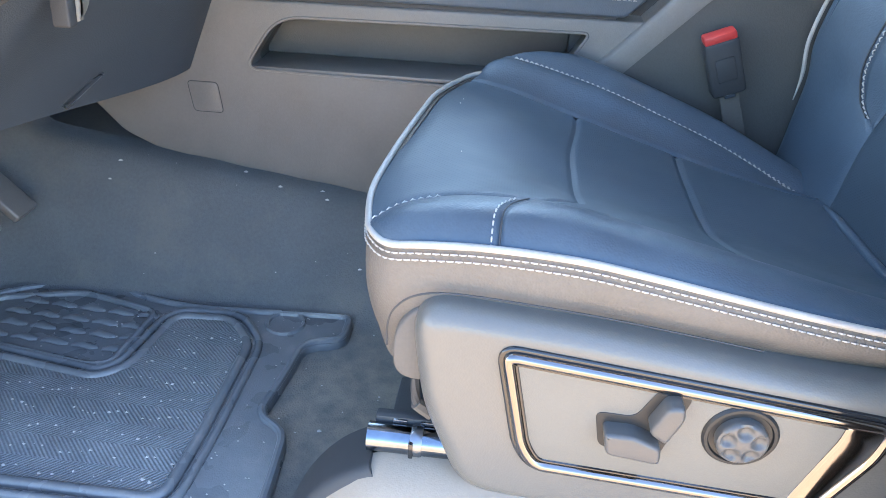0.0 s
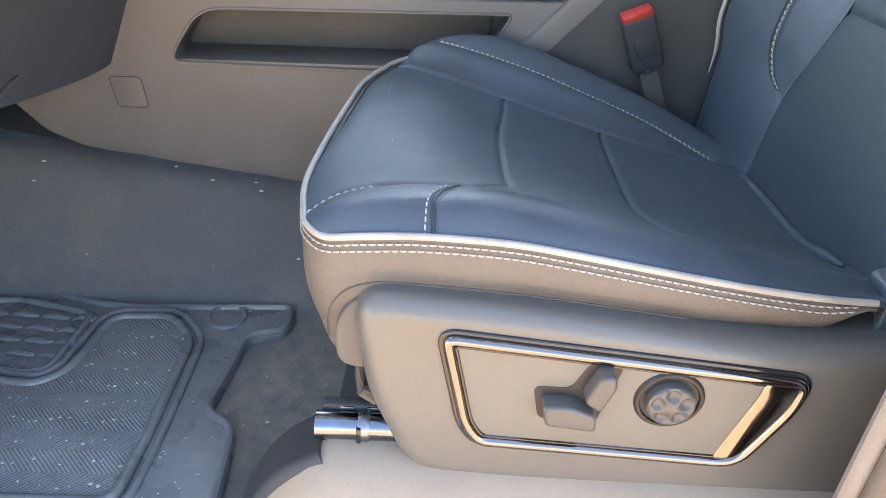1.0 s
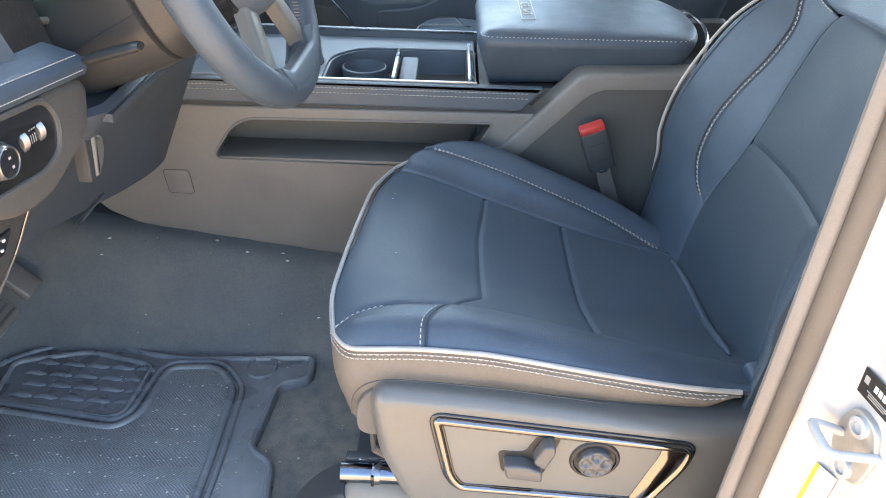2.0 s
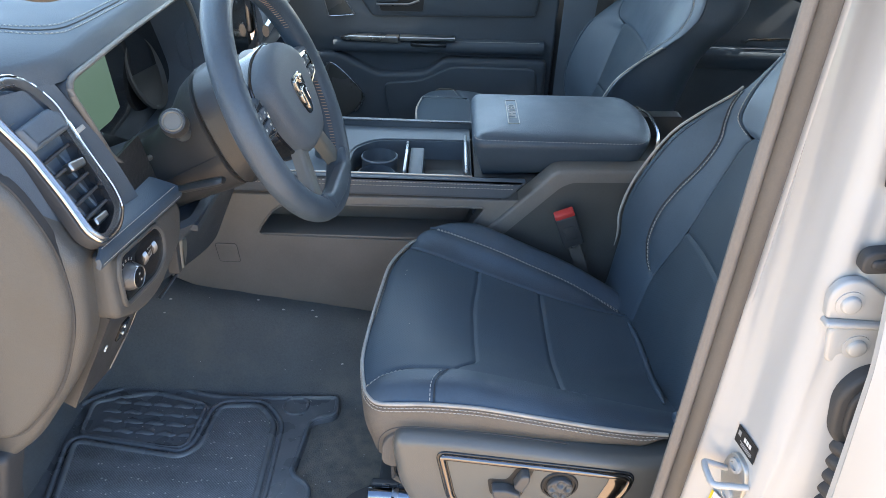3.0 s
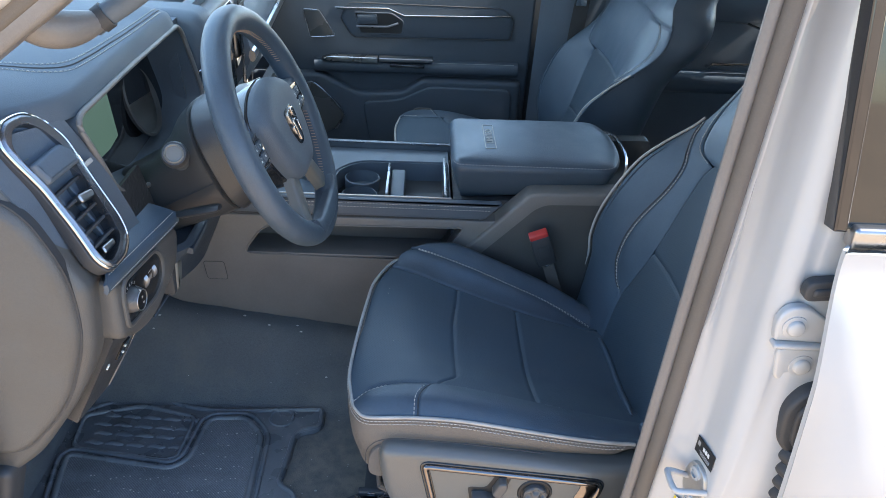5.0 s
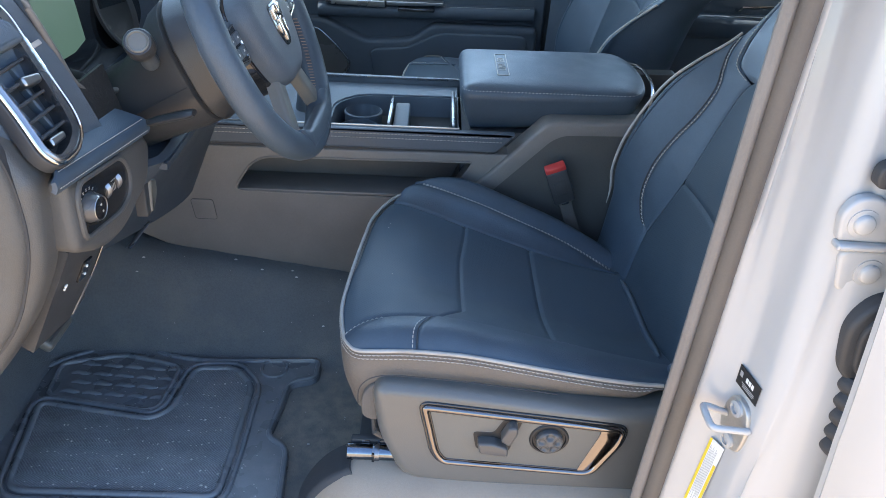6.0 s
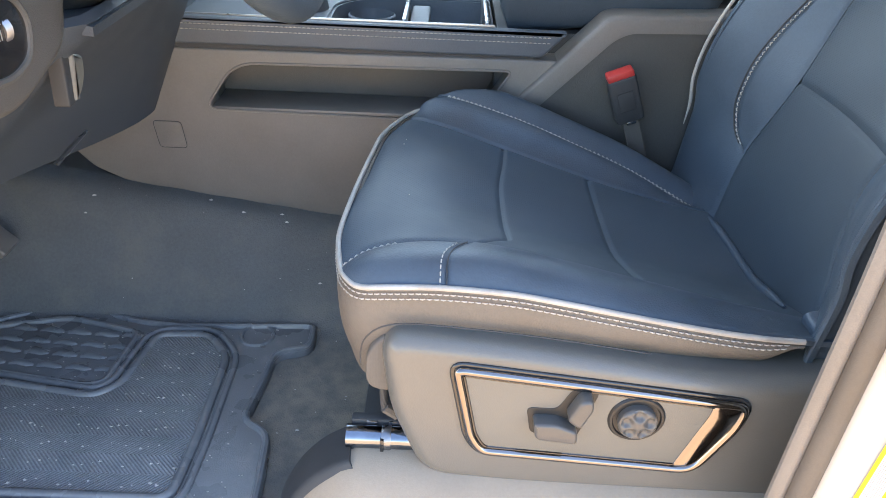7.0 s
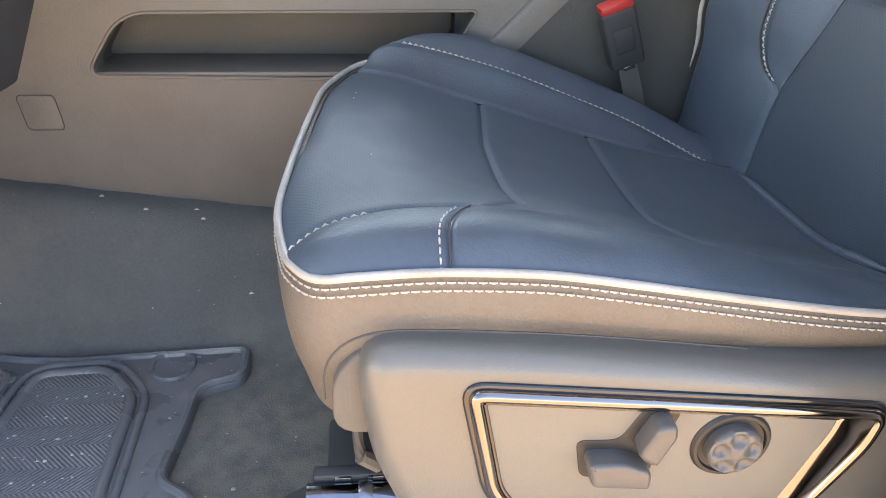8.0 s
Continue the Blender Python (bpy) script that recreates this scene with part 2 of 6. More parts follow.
TOP_PAD = mat("dash_top_plastic", (0.072, 0.092, 0.114), 0.58, grain=0.3, grain_size=0.0018, var=0.12)
DOOR_TRIM = mat("dark_door_plastic", (0.054, 0.068, 0.085), 0.55, grain=0.3, grain_size=0.0018, var=0.12)
ZINC = mat("dull_zinc", (0.46, 0.45, 0.42), 0.42, metal=0.7, var=0.1, var_size=0.02)
PLASTIC_GREY = mat("grey_switch_plastic", (0.142, 0.138, 0.122), 0.42, grain=0.2, grain_size=0.0012, var=0.08)
RISER = mat("beige_grey_plastic", (0.33, 0.265, 0.20), 0.65, grain=0.2, grain_size=0.0015, var=0.12, var_size=0.1)
GLOSS = mat("gloss_black", (0.018, 0.019, 0.021), 0.12, var=0.1, coat=0.5)
COLUMN = mat("column_plastic", (0.046, 0.047, 0.048), 0.40, grain=0.25, grain_size=0.0014, var=0.1)
SWITCH = mat("dark_switch_plastic", (0.085, 0.083, 0.080), 0.28, grain=0.15, grain_size=0.001, var=0.08)
DARK_SATIN = mat("dark_satin_trim", (0.24, 0.25, 0.27), 0.28, metal=0.9, var=0.06)
BLACK = mat("black_rubber", (0.042, 0.044, 0.047), 0.6, grain=0.3, grain_size=0.001)
CHROME = mat("chrome", (0.58, 0.56, 0.54), 0.09, metal=1.0, var=0.06, rough_var=0.05)
TRIM_CHROME = mat("dark_chrome", (0.235, 0.215, 0.207), 0.1, metal=1.0, var=0.06, rough_var=0.04)
SATIN = mat("satin_metal", (0.40, 0.40, 0.40), 0.32, metal=1.0, var=0.06)
STEEL = mat("polished_steel", (0.22, 0.24, 0.27), 0.16, metal=1.0, var=0.2, var_size=0.03)
PIPING = mat("light_grey_piping", (0.37, 0.35, 0.32), 0.5, grain=0.3, grain_size=0.0012, var=0.2, var_size=0.03)
THREAD = mat("light_thread", (0.43, 0.415, 0.385), 0.8, var=0.15, var_size=0.01)
THREAD_TAN = mat("tan_thread", (0.36, 0.25, 0.18), 0.8, var=0.15, var_size=0.01)
CARPET = mat("black_carpet", (0.112, 0.117, 0.119), 0.95, grain=0.6, grain_size=0.0022, var=0.22, var_size=0.14, sheen=0.05, speck=0.3)
MAT_RUBBER = mat("mat_rubber", (0.165, 0.172, 0.180), 0.30, grain=0.2, grain_size=0.0016, var=0.14, var_size=0.05, rough_var=0.10)
MAT_CARPET = mat("mat_carpet", (0.225, 0.230, 0.236), 0.85, grain=0.6, grain_size=0.0014, var=0.28, var_size=0.05, speck=0.5)
PAINT = mat("white_car_paint", (0.45, 0.447, 0.434), 0.28, var=0.006, var_size=0.3, coat=0.6, rough_var=0.0)
SEAL = mat("door_seal_rubber", (0.11, 0.095, 0.08), 0.65, grain=0.25, grain_size=0.001, var=0.15)
LINER = mat("headliner_cloth", (0.58, 0.56, 0.53), 0.9, grain=0.3)
RED = mat("red_button", (0.50, 0.04, 0.035), 0.4)
WOOD = mat("dark_wood_trim", (0.030, 0.030, 0.031), 0.4, weave=0.3, weave_size=0.004, var=0.35, var_size=0.03)
CONCRETE = mat("dry_concrete", (0.47, 0.335, 0.215), 0.9, var=0.25, var_size=1.2, grain=0.4, grain_size=0.01)
DUST = mat("pale_grit", (0.55, 0.52, 0.47), 0.9, var=0.3, var_size=0.01)
STICKER = mat("black_sticker", (0.02, 0.02, 0.02), 0.4)
STICKER_W = mat("white_print", (0.75, 0.75, 0.72), 0.5)
PRINT_GREY = mat("grey_print", (0.34, 0.34, 0.33), 0.5)
STICKER_Y = mat("yellow_print", (0.75, 0.58, 0.04), 0.45)


def herringbone(m, band=0.031, rib=0.0052):
    """Adds a zigzag rib relief to a material: bands along x in which the ribs slant to and fro."""
    n, l = m.node_tree.nodes, m.node_tree.links
    tc, sep = n.new("ShaderNodeTexCoord"), n.new("ShaderNodeSeparateXYZ")
    l.new(tc.outputs["Object"], sep.inputs[0])

    def op(kind, a, b):
        k = n.new("ShaderNodeMath")
        k.operation = kind
        for i, q in enumerate((a, b)):
            if isinstance(q, float):
                k.inputs[i].default_value = q
            else:
                l.new(q, k.inputs[i])
        return k.outputs[0]
    zig = op("PINGPONG", op("ADD", sep.outputs["Y"], 5.0), band)
    wave = op("SINE", op("MULTIPLY", op("ADD", sep.outputs["X"], zig), 6.28319 / rib), 0.0)
    bump = n.new("ShaderNodeBump")
    bump.inputs["Strength"].default_value, bump.inputs["Distance"].default_value = 0.6, 0.0012
    l.new(wave, bump.inputs["Height"])
    b = n["Principled BSDF"]
    l.new(b.inputs["Normal"].links[0].from_socket, bump.inputs["Normal"])
    l.new(bump.outputs[0], b.inputs["Normal"])
    dark = n.new("ShaderNodeMapRange")
    dark.inputs["From Min"].default_value, dark.inputs["To Min"].default_value, dark.inputs["To Max"].default_value = -1.0, 0.78, 1.15
    l.new(wave, dark.inputs[0])
    mul = n.new("ShaderNodeVectorMath")
    mul.operation = "SCALE"
    l.new(b.inputs["Base Color"].links[0].from_socket, mul.inputs[0])
    l.new(dark.outputs[0], mul.inputs["Scale"])
    l.new(mul.outputs[0], b.inputs["Base Color"])



def dusty(m, col, size, lo, hi, most, centre=None, reach=0.2):
    """Adds patches of dry dust to a material; centre: where they lie thickest."""
    n, l = m.node_tree.nodes, m.node_tree.links
    tc, t, r, x = n.new("ShaderNodeTexCoord"), n.new("ShaderNodeTexNoise"), n.new("ShaderNodeMapRange"), n.new("ShaderNodeMix")
    t.inputs["Scale"].default_value, t.inputs["Detail"].default_value, t.inputs["Roughness"].default_value = 1.0 / size, 6, 0.65
    l.new(tc.outputs["Object"], t.inputs["Vector"])
    r.inputs["From Min"].default_value, r.inputs["From Max"].default_value, r.inputs["To Max"].default_value = lo, hi, most
    l.new(t.outputs[0], r.inputs[0])
    fac = r.outputs[0]
    if centre:
        d, f, k = n.new("ShaderNodeVectorMath"), n.new("ShaderNodeMapRange"), n.new("ShaderNodeMath")
        d.operation, k.operation = "DISTANCE", "MULTIPLY"
        d.inputs[1].default_value = centre
        l.new(tc.outputs["Object"], d.inputs[0])
        f.inputs["From Min"].default_value, f.inputs["From Max"].default_value = reach * 0.3, reach
        f.inputs["To Min"].default_value, f.inputs["To Max"].default_value = 1.0, 0.0
        l.new(d.outputs["Value"], f.inputs[0])
        l.new(fac, k.inputs[0])
        l.new(f.outputs[0], k.inputs[1])
        fac = k.outputs[0]
    x.data_type = "RGBA"
    b = n["Principled BSDF"]
    l.new(fac, x.inputs["Factor"])
    l.new(b.inputs["Base Color"].links[0].from_socket, x.inputs[6])
    x.inputs[7].default_value = (*col, 1)
    l.new(x.outputs[2], b.inputs["Base Color"])


dusty(CARPET, (0.18, 0.165, 0.14), 0.12, 0.52, 0.72, 0.5)
dusty(CARPET, (0.30, 0.26, 0.205), 0.035, 0.25, 0.62, 0.9, (-0.02, -0.52, 0.60), 0.26)
dusty(MAT_RUBBER, (0.30, 0.29, 0.27), 0.05, 0.58, 0.75, 0.4)
herringbone(MAT_CARPET)


def glass_material():
    m = bpy.data.materials.new("clear_glass")
    m.use_nodes = True
    b = m.node_tree.nodes["Principled BSDF"]
    b.inputs["Base Color"].default_value = (0.93, 0.96, 0.95, 1)
    b.inputs["Roughness"].default_value, b.inputs["IOR"].default_value = 0.0, 1.45
    b.inputs["Transmission Weight"].default_value = 1.0
    return m


GLASS = glass_material()
SCREEN = mat("switched_off_screen", (0.01, 0.012, 0.012), 0.08, var=0.05, coat=0.6)


def glow(name, col, strength):
    m = bpy.data.materials.new(name)
    m.use_nodes = True
    b = m.node_tree.nodes["Principled BSDF"]
    b.inputs["Base Color"].default_value = (0.01, 0.01, 0.01, 1)
    b.inputs["Emission Color"].default_value = (*col, 1)
    b.inputs["Emission Strength"].default_value = strength
    return m


# ---- setting: ground, cab floor, roof and closing walls ----
ground = part("ground", sheet(lambda u, v: (-60 + 120 * u, -60 + 120 * v, 0), 2, 2), CONCRETE)
tagged(ground, "dry pale concrete ground in the sun", "ground", kind="structure")


def floor_z(x, y):
    tunnel = (0.135 - 0.145 * min(max(x + 0.15, -0.5), 0.3)) * step01(-0.375, -0.215, y)
    toe = max(0.0, -0.56 - x) * 0.9
    return 0.60 + tunnel + toe * step01(-0.56, -0.66, x)


floor = part("floor", sheet(lambda u, v: (-0.85 + 2.5 * u, -0.84 + 0.66 * v, floor_z(-0.85 + 2.5 * u, -0.84 + 0.66 * v) + 0.002 * noise.noise(Vector((-50 * u, 20 * v, 0)))), 110, 40, 0.02), CARPET)
tagged(floor, "black carpeted cab floor with grit on it", "floor", kind="structure")
floor2 = part("floor", sheet(lambda u, v: (-0.85 + 2.5 * u, 0.84 - 0.66 * v, floor_z(-0.85 + 2.5 * u, -0.84 + 0.66 * v)), 50, 20, 0.02), CARPET)
tagged(floor2, "black carpeted floor on the passenger's side", "floor", kind="structure")
tunnel = part("floor", box(-0.85, 1.65, -0.185, 0.185, 0.60, 0.70), CARPET)
tagged(tunnel, "black carpeted tunnel under the console", "floor", kind="structure")


def wall(name, bm, material, label):
    return tagged(part(name, bm, material), label, "car body", kind="structure")


wall("ceiling", sheet(lambda u, v: (-0.25 + 1.95 * u, -0.72 + 1.44 * v, 1.86 + 0.06 * math.sin(math.pi * u) ** 0.5 - 0.05 * (2 * v - 1) ** 4), 20, 16, 0.03), LINER, "pale cloth headliner under a white roof")
wall("wall_front", box(-0.95, -0.90, -0.86, 0.86, 0.55, 1.28, 0.01), BLACK, "dark bulkhead in front of the dashboard")
wall("wall_rear", box(1.66, 1.70, -0.86, 0.86, 0.55, 1.30, 0.01), PLASTIC, "dark rear wall of the cab")
wall("wall_sill", box(-0.75, 1.66, -0.93, -0.842, 0.42, 0.605, 0.015), PAINT, "white door sill of the cab")
rear_glass = part("rear_window", sheet(lambda u, v: (1.68 - 0.12 * u, -0.70 + 1.4 * v, 1.30 + 0.55 * u), 2, 2, 0.005, out=(1, 0, 0)), SCREEN)
tagged(rear_glass, "dark tinted rear window of the cab", "window", kind="structure")


# ---- front seats ----
def patch(fn, nu, nv, size, dip, normal, width=0.0035, edges=(1, 1, 1, 1), thick=0.006, puff=0.0):
    """A padded panel: fn(u, v) gives its place; its edges sink into the seams, its middle swells."""
    n = Vector(normal).normalized()

    def at(u, v):
        u, v = (0.35 * t + 0.65 * (0.5 - 0.5 * math.cos(math.pi * t)) for t in (u, v))
        d = 0.0
        for flag, e in zip(edges, (u * size[0], (1 - u) * size[0], v * size[1], (1 - v) * size[1])):
            if flag:
                d -= dip * flag * math.exp(-(e / width) ** 2)
        d += puff * math.sin(math.pi * u) * math.sin(math.pi * v)
        return Vector(fn(u, v)) + n * d
    return sheet(at, nu, nv, thick, out=n)


X_FRONT = curve1([(-0.25, 0.045), (-0.243, 0.024), (-0.226, 0.009), (-0.2, 0.001), (-0.137, -0.008), (-0.018, -0.002), (0.11, 0.011), (0.156, 0.022), (0.221, 0.054), (0.262, 0.11), (0.28, 0.17)])
Z_PIPE = curve1([(-0.01, 0.946), (0.03, 0.948), (0.09, 0.951), (0.166, 0.947), (0.232, 0.936), (0.299, 0.924), (0.367, 0.913), (0.43, 0.907), (0.5, 0.906)])
Z_MID = curve1([(-0.01, 0.938), (0.04, 0.937), (0.1, 0.931), (0.18, 0.912), (0.297, 0.883), (0.36, 0.868), (0.45, 0.850), (0.54, 0.842)])
Z_OUT = curve1([(-0.01, 0.95), (0.04, 0.963), (0.1, 0.969), (0.169, 0.964), (0.3, 0.934), (0.4, 0.91), (0.5, 0.89)])
Z_STITCH = curve1([(0.0, 0.95), (0.06, 0.956), (0.111, 0.955), (0.2, 0.938), (0.28, 0.913), (0.36, 0.884), (0.451, 0.843), (0.54, 0.81)])
W_STITCH = curve1([(0.0, 0.262), (0.06, 0.252), (0.111, 0.24), (0.2, 0.212), (0.28, 0.193), (0.36, 0.178), (0.43, 0.16), (0.47, 0.14)])
W_IN = curve1([(-0.01, 0.222), (0.03, 0.209), (0.08, 0.19), (0.18, 0.161), (0.297, 0.135), (0.4, 0.122), (0.54, 0.115)])
W_EDGE = curve1([(-0.01, 0.18), (0.022, 0.175), (0.054, 0.225), (0.11, 0.264), (0.17, 0.285), (0.25, 0.289), (0.55, 0.289)])
section_cache = {}


def bolster_width(x):
    """How far the inner bolster reaches past its stitched seam."""
    return max(min(0.068, W_EDGE(x) - W_STITCH(x)), 0.012)


def cushion_z(x, w):
    """The height of the cushion's top at a place."""
    key = round(x * 1000)
    if key not in section_cache:
        x = key / 1000
        ws, wi, zs, zm = W_STITCH(x), W_IN(x), Z_STITCH(x), Z_MID(x)
        d = bolster_width(x)
        section_cache[key] = curve1([(-0.258, Z_PIPE(x) - 0.006), (-0.2485, Z_PIPE(x) + 0.002), (-0.225, Z_OUT(x) - 0.002), (-0.19, Z_OUT(x) - 0.006), (-0.125, zm + 0.44 * (Z_OUT(x) - zm)), (-0.06, zm + 0.004), (0.03, zm - 0.001), (wi, zm + 0.002), (ws - 0.018, zs - 0.001), (ws, zs), (ws + 0.25 * d, zs + 0.19 * d), (ws + 0.5 * d, zs + 0.28 * d), (ws + 0.75 * d, zs + 0.15 * d), (ws + 0.93 * d, zs - 0.3 * d), (ws + d, zs - d)])
    z = section_cache[key](w)
    e = x - X_FRONT(w)
    return z - 0.005 * math.exp(-(max(e, 0) / 0.014) ** 2)


def cushion_patch(x0, x1, w0, w1, nu, nv, place, **more):
    """A panel of the cushion between two cross lines x0(w), x1(w) and two long lines w0(x), w1(x)."""
    def fn(u, v):
        x = 0.2
        for _ in range(4):
            w = w0(x) + (w1(x) - w0(x)) * v
            x = x0(w) + (x1(w) - x0(w)) * u
        return place(x, w, cushion_z(x, w))
    return patch(fn, nu, nv, more.pop("size"), more.pop("dip", 0.003), (0, 0, 1), **more)


def rim_points(count=16):
    """The line of the piping round the cushion: front edge, outer corner, outer side."""
    pts = [(X_FRONT(w), w, 0.938 + 0.006 * step01(-0.17, -0.235, w)) for w in (0.255, 0.22, 0.18, 0.13, 0.07, 0.0, -0.07, -0.14, -0.2, -0.226, -0.243)]
    pts += [(x, -0.2505, Z_PIPE(x)) for x in (0.05, 0.09, 0.13, 0.17, 0.21, 0.25, 0.29, 0.33, 0.37, 0.41, 0.445)]
    return smooth(pts, 5)


X_BACK = curve1([(0.80, 0.447), (0.857, 0.47), (0.94, 0.497), (1.04, 0.54), (1.19, 0.615), (1.3, 0.675), (1.5, 0.79)])
B_OFF = curve1([(0.80, 0.012), (0.84, 0.02), (0.944, 0.04), (1.0, 0.065), (1.06, 0.08), (1.12, 0.082), (1.172, 0.074), (1.21, 0.05), (1.249, 0.023), (1.3, 0.012), (1.42, 0.004)])
W_BACK = curve1([(0.80, 0.245), (0.9, 0.25), (1.2, 0.252), (1.257, 0.258), (1.29, 0.272), (1.325, 0.28), (1.36, 0.272), (1.39, 0.25), (1.42, 0.205), (1.45, 0.14)])
# edges of the perforated panel, inner and outer, and the two stitched seams
W_PAN = curve1([(0.80, 0.09), (0.857, 0.10), (0.89, 0.11), (0.94, 0.119), (1.035, 0.115), (1.13, 0.138), (1.185, 0.150), (1.207, 0.142)])
W_PAN_OUT = curve1([(0.80, 0.20), (0.87, 0.195), (0.92, 0.18), (0.963, 0.146), (1.027, 0.118), (1.13, 0.138), (1.185, 0.150), (1.207, 0.142)])
W_SEW = curve1([(0.80, 0.09), (0.857, 0.10), (0.89, 0.11), (0.925, 0.1175), (0.938, 0.120), (0.945, 0.130), (0.953, 0.147), (0.966, 0.160), (0.99, 0.172), (1.04, 0.179), (1.09, 0.179), (1.139, 0.177), (1.181, 0.185), (1.212, 0.206), (1.238, 0.237), (1.257, 0.256)])
W_TOP = curve1([(1.207, 0.142), (1.221, 0.186), (1.247, 0.217), (1.276, 0.242), (1.305, 0.253), (1.334, 0.250), (1.356, 0.234), (1.372, 0.205)])


def back_x(z, w):
    """The front face of the backrest."""
    a = abs(w)
    p = (W_PAN if w > 0 else W_PAN_OUT)(z)
    x = X_BACK(z) + 0.010 * (1 - min(a / p, 1) ** 2)
    if a > p:
        x -= B_OFF(z) * min((a - p) / (0.25 - p), 1.15) ** 1.15
    x += 0.030 * step01(1.20, 1.30, z) * (a / 0.28) ** 6
    return x + 0.05 * step01(1.39, 1.46, z) ** 2


def build_seat(name, label, s, yc, dx, lean, dz=0.0):
    """A front seat. s: +1 with its inner side towards +y, -1 towards -y. lean: how much further the backrest reclines."""
    seat = thing(name, label, "car seat", "front seats")
    P = lambda x, w, z: Vector((x + dx, yc + s * w, z + dz))

    def Q(x, w, z):
        return Vector((x + dx + lean * (z - 0.84), yc + s * w, z + dz))
    c = lambda k: (lambda _: k)
    sew = bmesh.new()
    # cushion panels
    W_O = curve1([(-0.02, -0.222), (0.0, -0.212), (0.012, -0.204), (0.03, -0.193), (0.055, -0.185), (0.09, -0.182), (0.2, -0.182), (0.6, -0.182)])
    cross = lambda w: 0.168 - 0.030 * step01(-0.135, -0.182, w) + 0.012 * step01(0.02, 0.16, w)
    bend = lambda w: 0.105 + 0.022 * max(0.0, (w + 0.235) / 0.053) ** 2
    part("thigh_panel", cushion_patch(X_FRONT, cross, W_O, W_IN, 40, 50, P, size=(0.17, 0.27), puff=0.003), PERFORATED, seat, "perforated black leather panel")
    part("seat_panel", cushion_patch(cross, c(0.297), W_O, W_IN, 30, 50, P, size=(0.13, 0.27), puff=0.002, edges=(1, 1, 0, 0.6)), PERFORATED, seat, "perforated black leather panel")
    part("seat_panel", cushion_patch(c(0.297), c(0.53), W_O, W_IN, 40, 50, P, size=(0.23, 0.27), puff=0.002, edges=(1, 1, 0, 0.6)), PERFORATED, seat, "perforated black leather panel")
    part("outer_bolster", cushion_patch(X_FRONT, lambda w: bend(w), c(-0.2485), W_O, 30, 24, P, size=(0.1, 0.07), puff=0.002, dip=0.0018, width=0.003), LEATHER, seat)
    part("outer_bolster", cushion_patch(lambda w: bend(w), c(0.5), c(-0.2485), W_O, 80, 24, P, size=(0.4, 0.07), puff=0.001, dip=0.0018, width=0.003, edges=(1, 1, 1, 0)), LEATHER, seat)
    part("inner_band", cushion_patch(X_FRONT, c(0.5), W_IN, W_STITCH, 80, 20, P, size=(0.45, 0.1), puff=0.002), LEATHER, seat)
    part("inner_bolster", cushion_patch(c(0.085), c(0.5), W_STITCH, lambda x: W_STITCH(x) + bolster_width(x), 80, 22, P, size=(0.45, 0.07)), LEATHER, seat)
    rim = rim_points()
    part("piping", tube([P(*q) for q in rim], 0.0029, 10), PIPING, seat, "light grey piping along the cushion edge")
    # fascia below the piping
    out = []
    for i, q in enumerate(rim):
        t = (rim[min(i + 1, len(rim) - 1)] - rim[max(i - 1, 0)])
        nrm = Vector((t.y, -t.x, 0)).normalized()
        out.append(nrm if nrm.y < 0.2 or q.y > 0 else nrm)
    out = [Vector((-n.x, -n.y, 0)) if (n.x > 0.3 or n.y > 0.3) else n for n in out]

    def fascia(u, v):
        f = u * (len(rim) - 1)
        i = min(int(f), len(rim) - 2)
        q, n = rim[i].lerp(rim[i + 1], f - i), out[i].lerp(out[i + 1], f - i)
        low = 0.830 + 0.040 * step01(0.05, 0.2, q.x) * (1 if q.y < -0.2 else 0)
        low = min(low, q.z - 0.004) if q.x < 0.41 else low + (q.z - 0.006 - low) * step01(0.41, 0.447, q.x)
        z = (q.z - 0.003) + (low - q.z + 0.003) * v
        k = -0.0005 + 0.004 * math.sin(math.pi * min(v * 1.25, 1)) - 0.012 * v ** 3
        return P(q.x + n.x * k, q.y + n.y * k, z)
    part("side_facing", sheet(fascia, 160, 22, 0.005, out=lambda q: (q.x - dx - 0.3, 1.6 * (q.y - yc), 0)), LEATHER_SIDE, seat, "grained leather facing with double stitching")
    for drop, dk in ((0.0062, 0.0018), (0.0112, 0.0030)):
        row = [P(q.x + n.x * dk, q.y + n.y * dk, q.z - drop * (1 - 0.5 * step01(0.40, 0.445, q.x))) for q, n in zip(rim, out) if q.x < 0.436]
        stitches(row, (0, -s * 0.95, 0.3), sew, 0.005, 0.0014)
    edge = smooth([(0.0265, -0.2612, 0.866), (0.027, -0.2615, 0.885), (0.032, -0.262, 0.900), (0.046, -0.2615, 0.912), (0.07, -0.2605, 0.9165), (0.12, -0.260, 0.914), (0.2, -0.2595, 0.906), (0.3, -0.259, 0.892)], 6)
    part("facing_seam", tube([P(*q) for q in edge], 0.0008, 6), BLACK, seat)
    loop = rpoly([(0.030, 0.832), (0.031, 0.878), (0.05, 0.902), (0.11, 0.902), (0.11, 0.832)], 0.02)
    part("cloth_gusset", prism([(q.x + dx, q.y) for q in loop], "xz", yc - s * 0.249, yc - s * 0.2585, 0.003), GUSSET, seat, "woven cloth gusset")
    # seams with thread on the cushion
    seam = lambda pts: [P(x, w, cushion_z(x, w) + 0.0006) for x, w in pts]
    stitches(seam([(bend(-0.252 + 0.0035 * i) - 0.006, -0.252 + 0.0035 * i) for i in range(20)]), (0, 0, 1), sew)
    part("seam", tube(seam([(bend(-0.252 + 0.0035 * i), -0.252 + 0.0035 * i) for i in range(20)]), 0.0007, 6), BLACK, seat)
